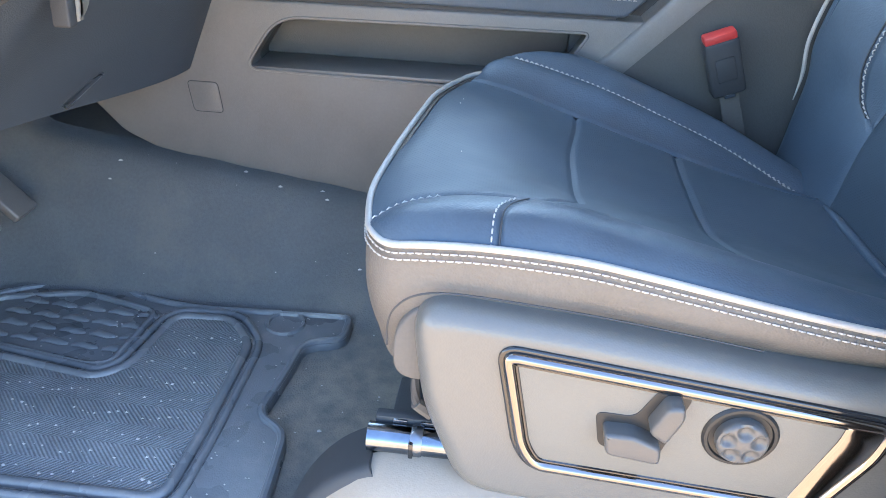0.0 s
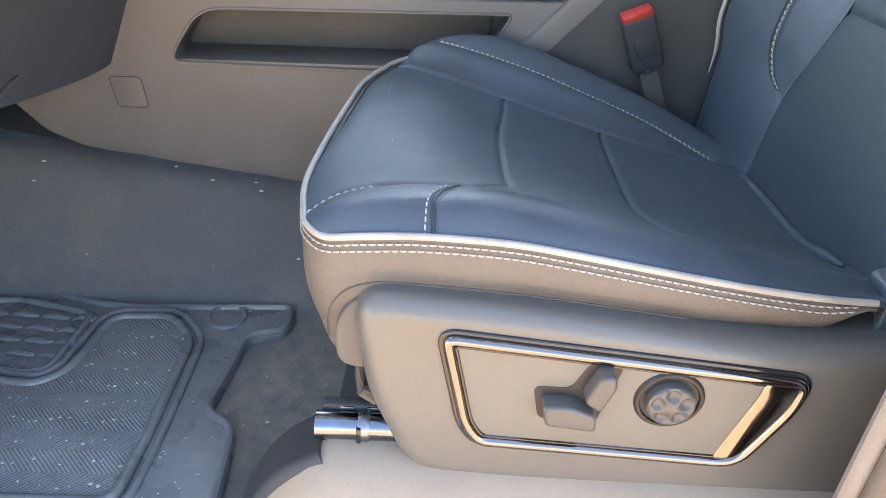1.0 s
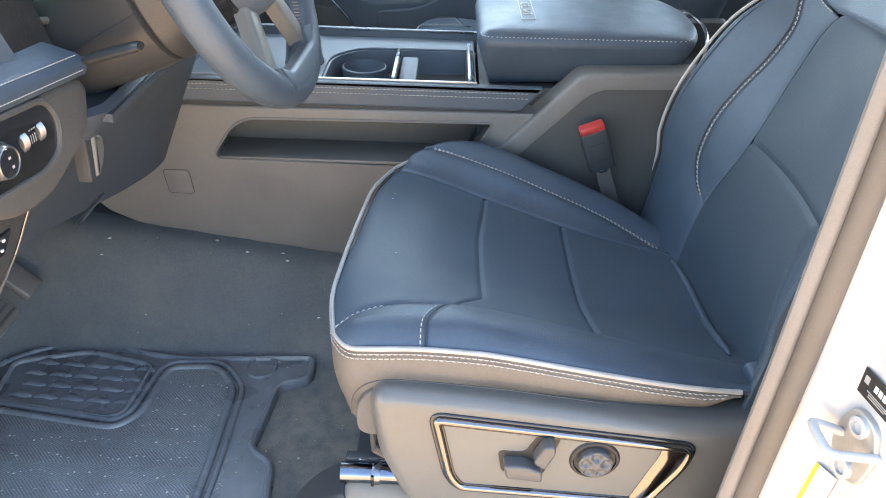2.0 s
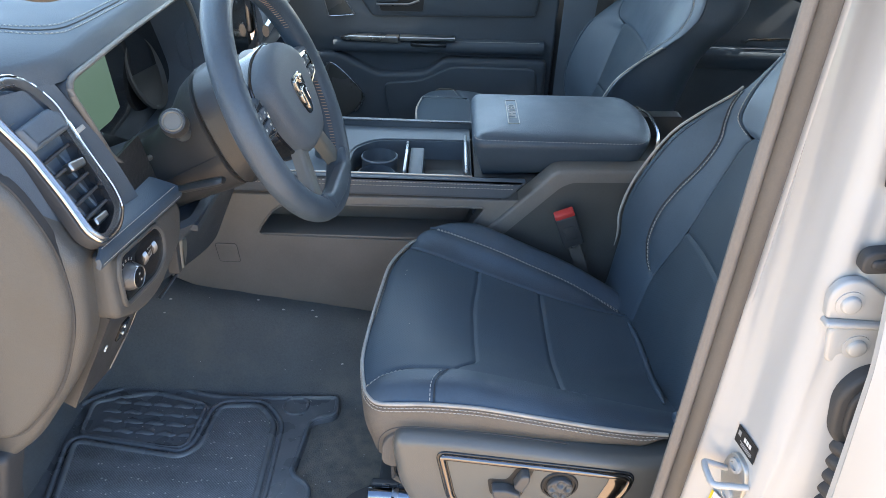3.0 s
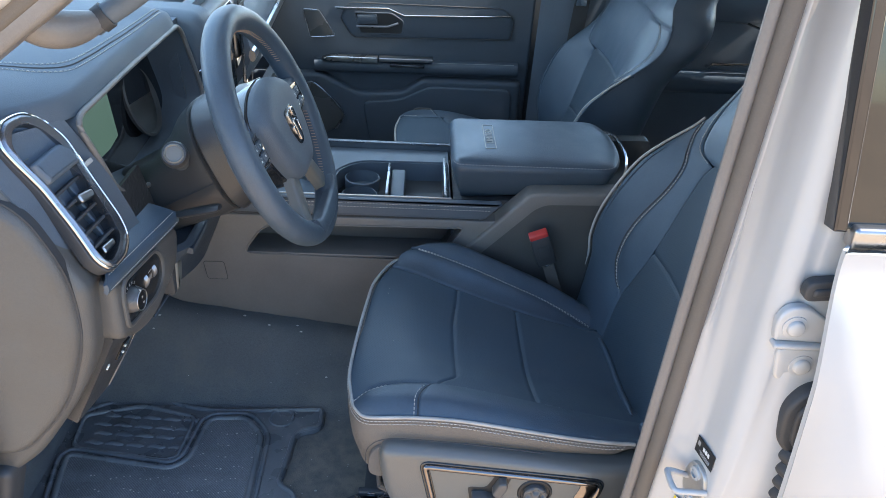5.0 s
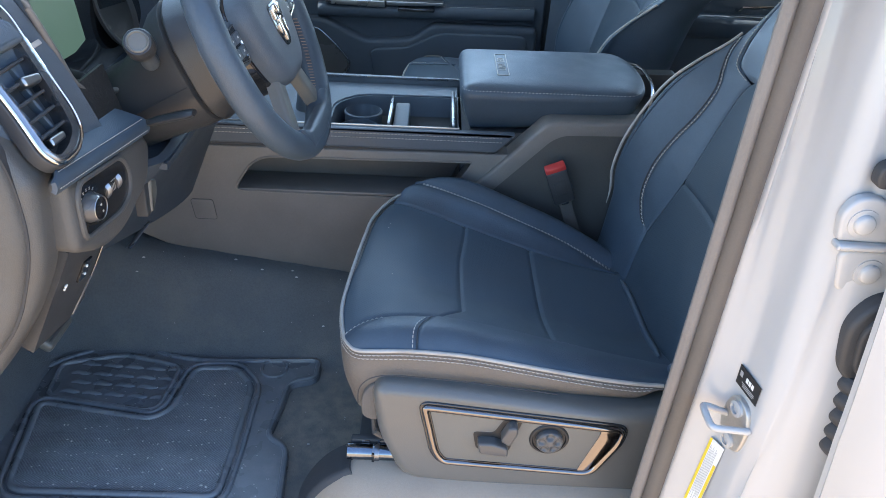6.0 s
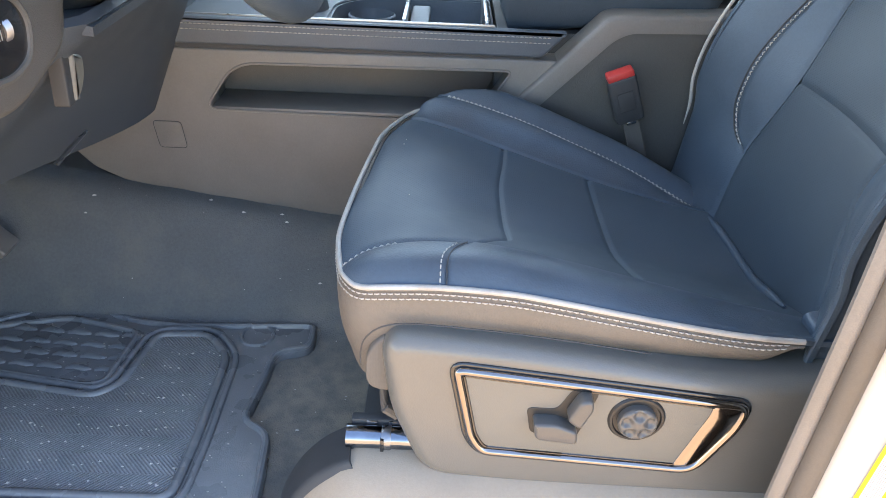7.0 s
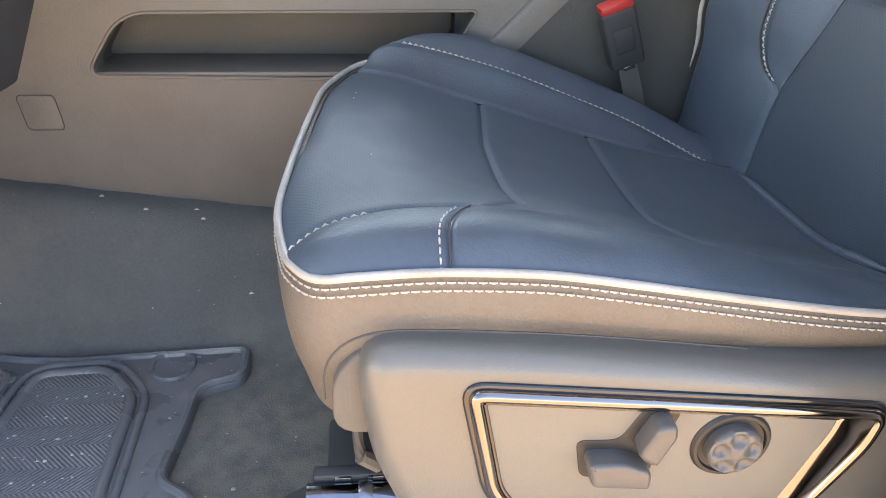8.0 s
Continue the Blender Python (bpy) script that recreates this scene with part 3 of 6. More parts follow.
    line = [(x, W_STITCH(x) - 0.004) for x in np.linspace(0.1, 0.455, 60)]
    stitches(seam(line), (0, 0, 1), sew, 0.0048, 0.002, 0.0011)
    stitches(seam([(x, w - 0.0045) for x, w in line]), (0, 0, 1), sew, 0.0048, 0.002, 0.0011)
    stitches(seam([(x, W_O(x) - 0.004) for x in np.linspace(0.006, 0.06, 16)]), (0, 0, 1), sew)
    far_pipe = [(x, W_STITCH(x) + 0.86 * bolster_width(x)) for x in np.linspace(0.11, 0.33, 24)]
    part("inner_piping", tube([P(x, w, cushion_z(x, w)) for x, w in far_pipe], 0.003, 8), PIPING, seat)
    # backrest panels
    def back_patch(z0, z1, w0, w1, nu, nv, **more):
        def fn(u, v):
            z = z0 + (z1 - z0) * u
            lo, hi = w0(z), w1(z)
            w = lo + (hi - lo) * v
            return Q(back_x(z, w), w, z)
        return patch(fn, nu, nv, more.pop("size"), more.pop("dip", 0.003), (-0.9, 0, 0.44), **more)
    part("backrest_panel", back_patch(0.80, 1.04, lambda z: -W_PAN_OUT(z), W_PAN, 40, 40, size=(0.24, 0.24), puff=0.004, dip=0.0025), PERFORATED_SHADED, seat, "perforated black leather panel")
    part("backrest_panel", back_patch(1.04, 1.212, lambda z: -W_PAN_OUT(z), W_PAN, 30, 40, size=(0.17, 0.26), puff=0.005, dip=0.0025), PERFORATED_SHADED, seat, "perforated black leather panel")
    part("shoulder_pad", back_patch(1.210, 1.372, lambda z: -W_TOP(z), W_TOP, 30, 50, size=(0.16, 0.44), puff=0.006), LEATHER, seat, "padded leather shoulder panel")
    part("shoulder_cap", back_patch(1.372, 1.452, lambda z: -W_BACK(z) + 0.001, lambda z: W_BACK(z) - 0.001, 20, 40, size=(0.08, 0.4), edges=(1, 0, 0, 0)), LEATHER, seat)
    band_in = lambda z: W_PAN(z) if z < 1.207 else W_TOP(z)
    band_out = lambda z: W_SEW(z) if z < 1.257 else W_BACK(z) - 0.001
    out_in = lambda z: W_PAN_OUT(z) if z < 1.207 else W_TOP(z)
    part("backrest_band", back_patch(0.936, 1.372, band_in, band_out, 80, 16, size=(0.44, 0.06), dip=0.002), LEATHER, seat)
    part("backrest_bolster", back_patch(0.80, 1.257, W_SEW, W_BACK, 70, 24, size=(0.45, 0.1), puff=0.004), LEATHER, seat)
    part("backrest_bolster", back_patch(0.80, 1.372, lambda z: -W_BACK(z), lambda z: -out_in(z), 70, 24, size=(0.55, 0.1), puff=0.004), LEATHER, seat)
    lift = lambda z, w: Q(back_x(z, w) - 0.0016, w, z)
    pipe = smooth([Q(back_x(z, W_BACK(z)) - 0.0035, W_BACK(z) + 0.0015, z) for z in np.linspace(0.925, 1.257, 24)], 3)
    part("backrest_piping", tube(pipe, [0.0026 * min(1, 0.25 + 0.1 * i) for i in range(len(pipe))], 8, up=(0, 1, 0)), PIPING, seat, "light grey piping")
    part("bolster_seam", tube([lift(z, W_SEW(z) + 0.0035) for z in np.linspace(0.946, 1.25, 60)], 0.0013, 6, up=(0, 1, 0)), BLACK, seat)
    stitches([lift(z, W_SEW(z) - 0.001) for z in np.linspace(0.946, 1.255, 80)], (-0.9, 0, 0.44), sew, 0.0052, 0.002, 0.0011)
    stitches([lift(z, W_TOP(z) + 0.004) for z in np.linspace(1.209, 1.37, 60)], (-0.9, 0, 0.44), sew, 0.0052, 0.002, 0.001)
    # welt where the cushion meets the backrest
    weld = [P(back_x(0.86, w) - 0.010, w, cushion_z(0.46, w) + 0.002) for w in np.linspace(0.095, -0.160, 16)]
    part("cushion_welt", tube(smooth(weld, 3), [0.0055 * min(1, 0.3 + 0.12 * i, 0.3 + 0.12 * (45 - i)) for i in range(46)], 10), LEATHER, seat, "soft rolled welt behind the cushion")
    tuck = rpoly([(0.462, 0.905), (0.505, 0.915), (0.53, 0.90), (0.53, 0.86), (0.47, 0.875)], 0.01)
    part("backrest_gusset", prism([(q.x + dx, q.y + dz) for q in tuck], "xz", yc - s * 0.20, yc - s * 0.244, 0.008), LEATHER, seat, "folded leather corner of the backrest")

    def shell(u, v):
        z = 0.80 + 0.66 * u
        a = math.pi * (v - 0.5)
        wd, th = W_BACK(z), 0.19 - 0.05 * u
        w = (wd + 0.006 * math.cos(2 * a)) * math.sin(a)
        x = back_x(z, wd) + 0.004 + (th + B_OFF(z)) * math.cos(a) ** 0.6 if abs(math.cos(a)) > 1e-3 else back_x(z, wd) + 0.004
        return Q(x, w, z)
    part("backrest_shell", sheet(shell, 50, 40, 0.004, out=lambda q: (q.x - dx - lean * (q.z - dz - 0.84) - back_x(q.z - dz, 0) - 0.03, q.y - yc, 0)), LEATHER, seat, "dark leather backrest shell")
    top = [[Q(back_x(1.45, 0) - 0.002 + 0.1 * t + 0.0, w, 1.452 + 0.012 * math.sin(math.pi * t)) for w in np.linspace(-0.138, 0.138, 9)] for t in np.linspace(0, 1, 6)]
    part("backrest_top", sheet(lambda u, v: top[round(u * 5)][round(v * 8)], 5, 8, 0.005), LEATHER, seat)
    hx = X_BACK(1.5) + 0.06
    part("headrest", box(hx, hx + 0.1, -0.135, 0.135, 1.515, 1.70, 0.035, 5, Matrix.Translation((dx + lean * 0.7, yc, dz))), LEATHER, seat, "padded black leather headrest")
    for w in (-0.07, 0.07):
        part("headrest_post", tube([Q(hx + 0.045, w, 1.42), Q(hx + 0.05, w, 1.53)], 0.006, 8), CHROME, seat)
    tagged(part("stitching", sew, THREAD, seat, "light grey stitching"), kind="stuff")
    # side shield with its switch panel
    if s > 0:
        body = rpoly([(0.044, 0.914), (0.163, 0.904), (0.248, 0.893), (0.335, 0.881), (0.40, 0.876), (0.47, 0.882), (0.56, 0.89), (0.66, 0.892), (0.64, 0.75), (0.42, 0.705), (0.273, 0.713), (0.175, 0.724), (0.088, 0.735), (0.055, 0.82)], [0.035, 0.03, 0.03, 0.03, 0.03, 0.03, 0.03, 0.03, 0.03, 0.03, 0.03, 0.03, 0.03, 0.02], 6)
        shield = part("side_shield", prism(body, "xz", -0.69, -0.757, 0.018, seg=9), SHIELD, seat, "moulded dark plastic side shield")
        ring = rpoly([(0.113, 0.887), (0.398, 0.855), (0.393, 0.824), (0.360, 0.762), (0.144, 0.7775), (0.131, 0.798)], [0.014, 0.014, 0.012, 0.02, 0.02, 0.015], 6)
        hole = rpoly([(0.124, 0.8775), (0.366, 0.8495), (0.362, 0.838), (0.339, 0.772), (0.149, 0.789), (0.139, 0.804)], [0.01, 0.003, 0.003, 0.008, 0.014, 0.01], 6)
        part("gloss_surround", prism(inset(ring, -0.004), "xz", -0.75, -0.7595, 0.002), GLOSS, shield, "gloss black surround")
        bead = inset(ring, 0.004)
        part("chrome_trim", tube([(q.x, -0.7605, q.y) for q in bead], 0.0046, 10, closed=True, up=(0, 1, 0)), TRIM_CHROME, shield, "chrome switch panel trim")
        wedge = rpoly([(0.362, 0.853), (0.394, 0.851), (0.388, 0.824), (0.358, 0.768), (0.336, 0.770), (0.360, 0.838)], 0.006)
        part("chrome_end", prism(wedge, "xz", -0.755, -0.7625, 0.003), TRIM_CHROME, shield, "broad chrome end of the trim")
        part("trim_gap", tube([(q.x, -0.7605, q.y) for q in inset(ring, 0.0095)], 0.0014, 6, closed=True, up=(0, 1, 0)), GLOSS, shield)
        part("switch_plate", prism(inset(ring, 0.007), "xz", -0.754, -0.7605, 0.001), PLASTIC_GREY, shield, "grey switch panel")
        # flat patch: the shade of the switch recess is put into its colour
        part("switch_recess", prism(rpoly([(0.186, 0.841), (0.215, 0.840), (0.228, 0.866), (0.246, 0.871), (0.253, 0.862), (0.244, 0.830), (0.238, 0.805), (0.192, 0.808)], 0.007), "xz", -0.756, -0.7612, 0.0005), RECESS_SHADE, shield, "flat switch recess with its shade in the colour")
        part("cushion_switch", prism(rpoly([(0.192, 0.833), (0.196, 0.813), (0.236, 0.808), (0.235, 0.824), (0.214, 0.833)], 0.005), "xz", -0.759, -0.777, 0.0035), SWITCH, shield, "dark grey cushion switch")
        part("recline_switch", prism(rpoly([(0.223, 0.838), (0.234, 0.863), (0.245, 0.864), (0.247, 0.853), (0.237, 0.828)], 0.005), "xz", -0.759, -0.777, 0.0035), SWITCH, shield, "dark grey backrest switch")
        kx = axes((0.292, -0.7605, 0.8315), (1, 0, 0), (0, 0, 1), (0, -1, 0))
        part("knob_recess", lathe([(0.0275, -0.003), (0.0275, 0.0006), (0.0258, 0.0024), (0.0235, 0.0026), (0.0225, 0.0008), (0.0205, 0.0008)], kx, 40), RECESS_SHADE, shield, "dark rim round the knob")
        knob = lathe([(0.0185, -0.002), (0.0188, 0.006), (0.0182, 0.0085), (0.0165, 0.0102)] + [(0.0165 - 0.0015 * i, 0.0104 + 0.0002 * i) for i in range(1, 11)] + [(0.0004, 0.0124)], kx, 90)
        for v in knob.verts:
            q = kx.inverted() @ v.co
            r, a = math.hypot(q.x, q.y), math.atan2(q.y, q.x)
            if q.z > 0.008:
                k = (r * math.cos(((a + 0.3) % 1.2566) - 0.6283) - 0.0115, r * math.sin(((a + 0.3) % 1.2566) - 0.6283))
                q.z -= 0.0040 * math.exp(-((k[0] / 0.0050) ** 2 + (k[1] / 0.0054) ** 2) ** 2)
                v.co = kx @ q
        part("lumbar_knob", knob, SWITCH, shield, "round grey lumbar knob with five finger dips")
        # rail and its end cover
        part("rail", tube([(0.008, -0.722, 0.756), (0.62, -0.722, 0.752)], 0.0125, 18), STEEL, seat, "bright steel seat rail")
        part("rail_channel", box(0.012, 0.62, -0.714, -0.702, 0.758, 0.7715, 0.003), BLACK, seat, "dark slotted rail channel")
        for i in range(4):
            part("rail_slot", box(0.028 + 0.024 * i, 0.040 + 0.024 * i, -0.7155, -0.712, 0.7665, 0.770, 0.0005), DARK_SATIN, seat)
        part("rail_latch", lathe([(0.0134, -0.005), (0.0140, -0.003), (0.0140, 0.003), (0.0134, 0.005)], axes((0.050, -0.722, 0.7558), (0, 1, 0), (0, 0, 1), (1, 0, 0)), 18), DARK_SATIN, seat, "satin latch ring")
        part("rail_lock", box(0.044, 0.048, -0.7365, -0.728, 0.748, 0.764, 0.001), GLOSS, seat)
        wire = smooth([(0.05, -0.70, 0.85), (0.046, -0.71, 0.82), (0.048, -0.715, 0.79), (0.058, -0.712, 0.778)], 6)
        part("wiring", tube(wire, 0.0042, 8), BLACK, seat)
        part("wiring_tape", tube([(0.047, -0.716, 0.792), (0.060, -0.713, 0.779)], 0.0058, 8), GUSSET, seat, "taped end of the wiring")
    part("seat_base", box(0.08 + dx, 0.55 + dx, yc - 0.2, yc + 0.2, 0.62, 0.79, 0.02), BLACK, seat)
    return seat


build_seat("driver_seat", "black leather driver's seat with light piping and stitching", 1, -0.478, 0.0, 0.0)
build_seat("passenger_seat", "black leather passenger seat with light piping", -1, 0.478, 0.03, -0.15, -0.06)
riser = thing("seat_riser_cover", "grey plastic cover of the seat riser on the floor", "trim panel")
RISE = curve1([(-0.066, 0.60), (-0.062, 0.64), (-0.048, 0.68), (-0.02, 0.718), (0.018, 0.744), (0.06, 0.748), (0.3, 0.742), (0.66, 0.735)])
WIDE = curve1([(-0.066, 0.045), (-0.04, 0.065), (0.0, 0.085), (0.05, 0.095), (0.66, 0.10)])


def cover(u, v):
    """The curved cover: along the rail, then over its shoulder and down."""
    x = -0.066 + 0.726 * u ** 1.6
    a = 1.5707 * v
    return Vector((x, -0.728 - WIDE(x) * math.sin(a) ** 1.1, 0.598 + (RISE(x) - 0.598) * math.cos(a) ** 0.85))


part("cover_plate", sheet(cover, 60, 24, 0.004, out=(0, -0.8, 0.5)), RISER, riser)
part("riser_core", box(0.02, 0.62, -0.742, -0.62, 0.60, 0.742, 0.004), BLACK, riser)
CAP = smooth([(-0.080, 0.598, 0), (-0.074, 0.645, 0), (-0.052, 0.695, 0), (-0.022, 0.733, 0), (0.012, 0.756, 0)], 5)


def cap(u, v):
    q = CAP[round(u * (len(CAP) - 1))]
    k = max(0.0, v - 0.8) / 0.2
    return Vector((q.x + 0.008 * k * k, -0.692 - 0.062 * v, q.y - 0.012 - 0.008 * k * k))


part("front_cap", sheet(cap, len(CAP) - 1, 20, 0.006, out=(-0.7, 0, 0.7)), BLACK, riser, "curved black front cap")


# ---- centre console ----
console = thing("centre_console", "dark centre console with stitched leather edge and side bin", "console")
hole = rpoly([(-0.272, 0.903), (-0.222, 0.977), (0.194, 0.982), (0.170, 0.942), (0.150, 0.897)], [0.022, 0.034, 0.01, 0.01, 0.02], 7)
side = [(-0.56, 0.92), (-0.515, 0.85), (-0.465, 0.795), (-0.39, 0.760), (-0.08, 0.700), (0.30, 0.67), (0.64, 0.67), (0.64, 1.0), (0.237, 1.0), (-0.28, 0.997), (-0.55, 1.0)]
part("side_panel", prism(rpoly(side, 0.012), "xz", -0.146, -0.19, 0.004, inner=hole), PLASTIC, console, "moulded dark plastic side panel")
# bin walls and back take a darker plastic that stands in for shade inside
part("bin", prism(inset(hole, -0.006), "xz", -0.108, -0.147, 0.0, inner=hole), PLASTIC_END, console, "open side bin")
part("bin_mat", box(-0.262, 0.150, -0.1885, -0.108, 0.9005, 0.907, 0.002), PLASTIC, console, "dark rubber mat in the bin")
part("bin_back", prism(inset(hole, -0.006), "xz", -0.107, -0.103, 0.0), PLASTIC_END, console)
lip = [Vector((q.x, -0.1905, q.y)) for q in hole]
part("bin_lip", tube(lip, 0.0022, 6, closed=True, up=(0, 1, 0)), PLASTIC, console)
flap = rpoly([(-0.358, 0.879), (-0.315, 0.879), (-0.310, 0.836), (-0.352, 0.836)], 0.006)
part("access_cover", prism(flap, "xz", -0.187, -0.1913, 0.0012), PLASTIC, console, "small square access cover")
part("access_gap", prism(inset(flap, -0.0012), "xz", -0.185, -0.1903, 0.0), BLACK, console)
part("edge_gap", box(-0.55, 0.225, -0.186, -0.15, 0.994, 1.0035), BLACK, console)
far = part("far_panel", prism(rpoly(side, 0.012), "xz", 0.08, 0.12, 0.004), PLASTIC, console)
# raised shoulder behind the leather edge
sh = rpoly([(0.150, 0.885), (0.322, 1.066), (0.335, 1.071), (0.64, 1.082), (0.64, 0.73), (0.20, 0.73)], [0.01, 0.02, 0.02, 0.01, 0.01, 0.01], 6)
shi = rpoly([(0.213, 0.905), (0.338, 1.036), (0.36, 1.047), (0.62, 1.055), (0.62, 0.75), (0.25, 0.75)], [0.01, 0.02, 0.02, 0.01, 0.01, 0.01], 6)
part("shoulder_panel", prism(sh, "xz", -0.15, -0.1975, 0.007, inner=shi), PLASTIC, console, "raised plastic shoulder panel")
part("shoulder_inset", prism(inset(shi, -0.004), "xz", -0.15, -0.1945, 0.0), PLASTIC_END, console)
part("rear_shoulder", prism(sh, "xz", 0.085, 0.125, 0.007), COLUMN, console)
part("core", box(0.17, 0.63, -0.15, 0.10, 0.70, 1.03), BLACK, console)
# leather edge with two rows of thread
for y0, y1, label in ((-0.178, -0.194, "stitched leather edge"), (0.104, 0.12, "")):
    strip = rpoly([(-0.62, 1.004), (0.236, 1.004), (0.272, 1.042), (-0.62, 1.046)], 0.006)
    part("leather_edge", prism(strip, "xz", y0, y1, 0.005, seg=5), LEATHER_EDGE, console, label)
rows = bmesh.new()
for z, y in ((1.0265, -0.1947), (1.0345, -0.1945)):
    stitches([(-0.3 + 0.01 * i, y, z) for i in range(56)], (0, -0.8, 0.6), rows)
tagged(part("stitching", rows, THREAD, console, "light grey stitching"), kind="stuff")
# tray with cup holders
deck_in = rpoly([(-0.085, -0.166), (0.157, -0.166), (0.157, 0.022), (-0.04, 0.018), (-0.085, -0.03)], [0.02, 0.006, 0.006, 0.03, 0.03])
deck = rpoly([(-0.62, -0.175), (0.165, -0.175), (0.165, 0.10), (-0.62, 0.10)], 0.004)
part("tray_deck", prism(deck, "xy", 0.985, 1.030, 0.003, inner=deck_in), PLASTIC_SOFT, console, "dark soft tray surround")
part("tray_well", prism(inset(deck_in, -0.003), "xy", 0.983, 0.987, 0.0), BLACK, console)
part("tray_trim", tube([(q.x, q.y, 1.0315) for q in inset(deck_in, -0.006)], 0.0022, 6, closed=True), PLASTIC_SOFT, console, "rounded rim of the tray")
part("trim_strip", box(-0.5, 0.165, -0.1795, -0.1772, 1.040, 1.0465, 0.0008), SATIN, console, "satin metal strip along the tray")
part("trim_strip", box(-0.5, 0.165, 0.1015, 0.1035, 1.041, 1.0455, 0.0008), DARK_SATIN, console)
part("divider", box(0.027, 0.033, -0.165, -0.012, 0.987, 1.046, 0.002), SATIN, console, "satin metal divider")
part("divider_block", box(0.036, 0.066, -0.165, -0.012, 0.987, 1.030, 0.004), PLASTIC_SOFT, console)
part("tray_lid_edge", box(0.150, 0.157, -0.165, 0.02, 0.987, 1.048, 0.002), SATIN, console)
for x, y in ((-0.03, -0.12), (-0.03, -0.035)):
    part("cup_holder", lathe([(0.038, 0.0), (0.039, 0.03), (0.036, 0.032), (0.034, 0.004), (0.0, 0.003)], Matrix.Translation((x, y, 0.987)), 28), PLASTIC_SOFT, console)
part("shift_knob", lathe([(0.0, 0.052), (0.022, 0.05), (0.029, 0.042), (0.03, 0.02), (0.034, 0.0)], Matrix.Translation((-0.13, -0.06, 1.03)), 28), SATIN, console)
# armrest
arm = bmesh.new()
levels = []
plan = rpoly([(0.163, -0.160), (0.50, -0.166), (0.525, -0.10), (0.53, -0.03), (0.525, 0.04), (0.50, 0.105), (0.163, 0.10)], [0.028, 0.055, 0.05, 0.05, 0.05, 0.055, 0.028], 6)
for ins, z in ((0.030, -0.010), (0.022, -0.002), (0.011, 0.028), (0.001, 0.060), (0.0, 0.068), (0.002, 0.0755), (0.007, 0.0815), (0.014, 0.0850)):
    levels.append([(q.x, q.y, 1.034 + 0.027 * (q.x - 0.168) / 0.35 * max(0.0, 1 - z / 0.09) + z) for q in inset(plan, ins)])
rim_top = levels[-1]
for k, dz in ((0.92, 0.0026), (0.8, 0.0042), (0.6, 0.0054), (0.35, 0.006), (0.12, 0.0062)):
    levels.append([(0.345 + (x - 0.345) * k, -0.03 + (y + 0.03) * k, 1.1205 + (z - 1.1205) * k + dz) for x, y, z in rim_top])
loft(levels, arm)
lid = part("armrest_lid", arm, LEATHER, console, "padded black leather armrest lid", 60)
rows = bmesh.new()
seam_line = [(q.x, q.y, 1.1115 + 0.004 * (q.x - 0.168) / 0.35) for q in inset(plan, 0.0045)]
for a, b in zip(seam_line, seam_line[1:]):
    stitches([a, b], ((Vector(a) + Vector(b)) / 2 - Vector((0.345, -0.03, 1.0))).normalized(), rows)
tagged(part("stitching", rows, THREAD, lid, "light grey stitching"), kind="stuff")
part("rear_trim", tube(smooth([(0.505, -0.175, 1.07), (0.525, -0.145, 1.10), (0.538, -0.09, 1.112), (0.541, -0.03, 1.115), (0.538, 0.03, 1.112), (0.525, 0.09, 1.10)], 6), 0.0035, 8), CHROME, console, "chrome rim behind the armrest")
part("badge_frame", prism(rpoly([(0.2345, -0.098), (0.2585, -0.098), (0.2585, 0.036), (0.2345, 0.036)], 0.004), "xy", 1.120, 1.1262, 0.0005, inner=rpoly([(0.2362, -0.0963), (0.2568, -0.0963), (0.2568, 0.0343), (0.2362, 0.0343)], 0.003)), PIPING, lid, "embossed badge outline")


def lettering(name, text, size, m, material, parent, label=""):
    cu = bpy.data.curves.new(name, "FONT")
    cu.body, cu.size, cu.extrude, cu.align_x, cu.align_y = text, size, 0.0003, "CENTER", "CENTER"
    ob = new(name, cu)
    me = bpy.data.meshes.new_from_object(ob.evaluated_get(bpy.context.evaluated_depsgraph_get()))
    bpy.data.objects.remove(ob)
    bpy.data.curves.remove(cu)
    me.materials.clear()
    me.materials.append(material)
    me.transform(m)
    ob = new(name, me)
    ob.parent = parent
    if label:
        ob["label"] = label
    return ob


lettering("lettering", "LIMITED", 0.0215, axes((0.2468, -0.031, 1.1262), (0, 1, 0), (-1, 0, 0), (0, 0, 1)), PIPING, lid, "raised letters reading LIMITED")

# seat belt buckle on its stalk
buckle = thing("belt_buckle", "dark seat belt buckle with a red button beside the seat", "seat belt")
bm_ = axes((0.355, -0.236, 0.97), (0.93, 0.05, 0.36), (-0.08, 0.98, 0.1), (-0.36, -0.1, 0.93))
part("buckle_body", box(-0.021, 0.021, -0.012, 0.012, -0.043, 0.030, 0.005, 3, bm_), BLACK, buckle)
part("release_button", box(-0.0195, 0.0195, -0.0105, 0.0105, 0.026, 0.038, 0.003, 2, bm_), RED, buckle, "red release button")
part("buckle_emboss", box(-0.012, 0.012, -0.0128, -0.011, -0.022, 0.008, 0.0015, 2, bm_), BLACK, buckle)
part("buckle_tongue", box(-0.007, 0.007, -0.010, 0.006, -0.047, -0.041, 0.001, 1, bm_), CHROME, buckle)
part("webbing", box(-0.012, 0.012, -0.004, 0.002, -0.16, -0.044, 0.001, 1, bm_), GUSSET, buckle, "grey webbing stalk")

# ---- dashboard ----
dash = thing("dashboard", "dark soft-touch dashboard with stitched seams and chrome vents", "dashboard")
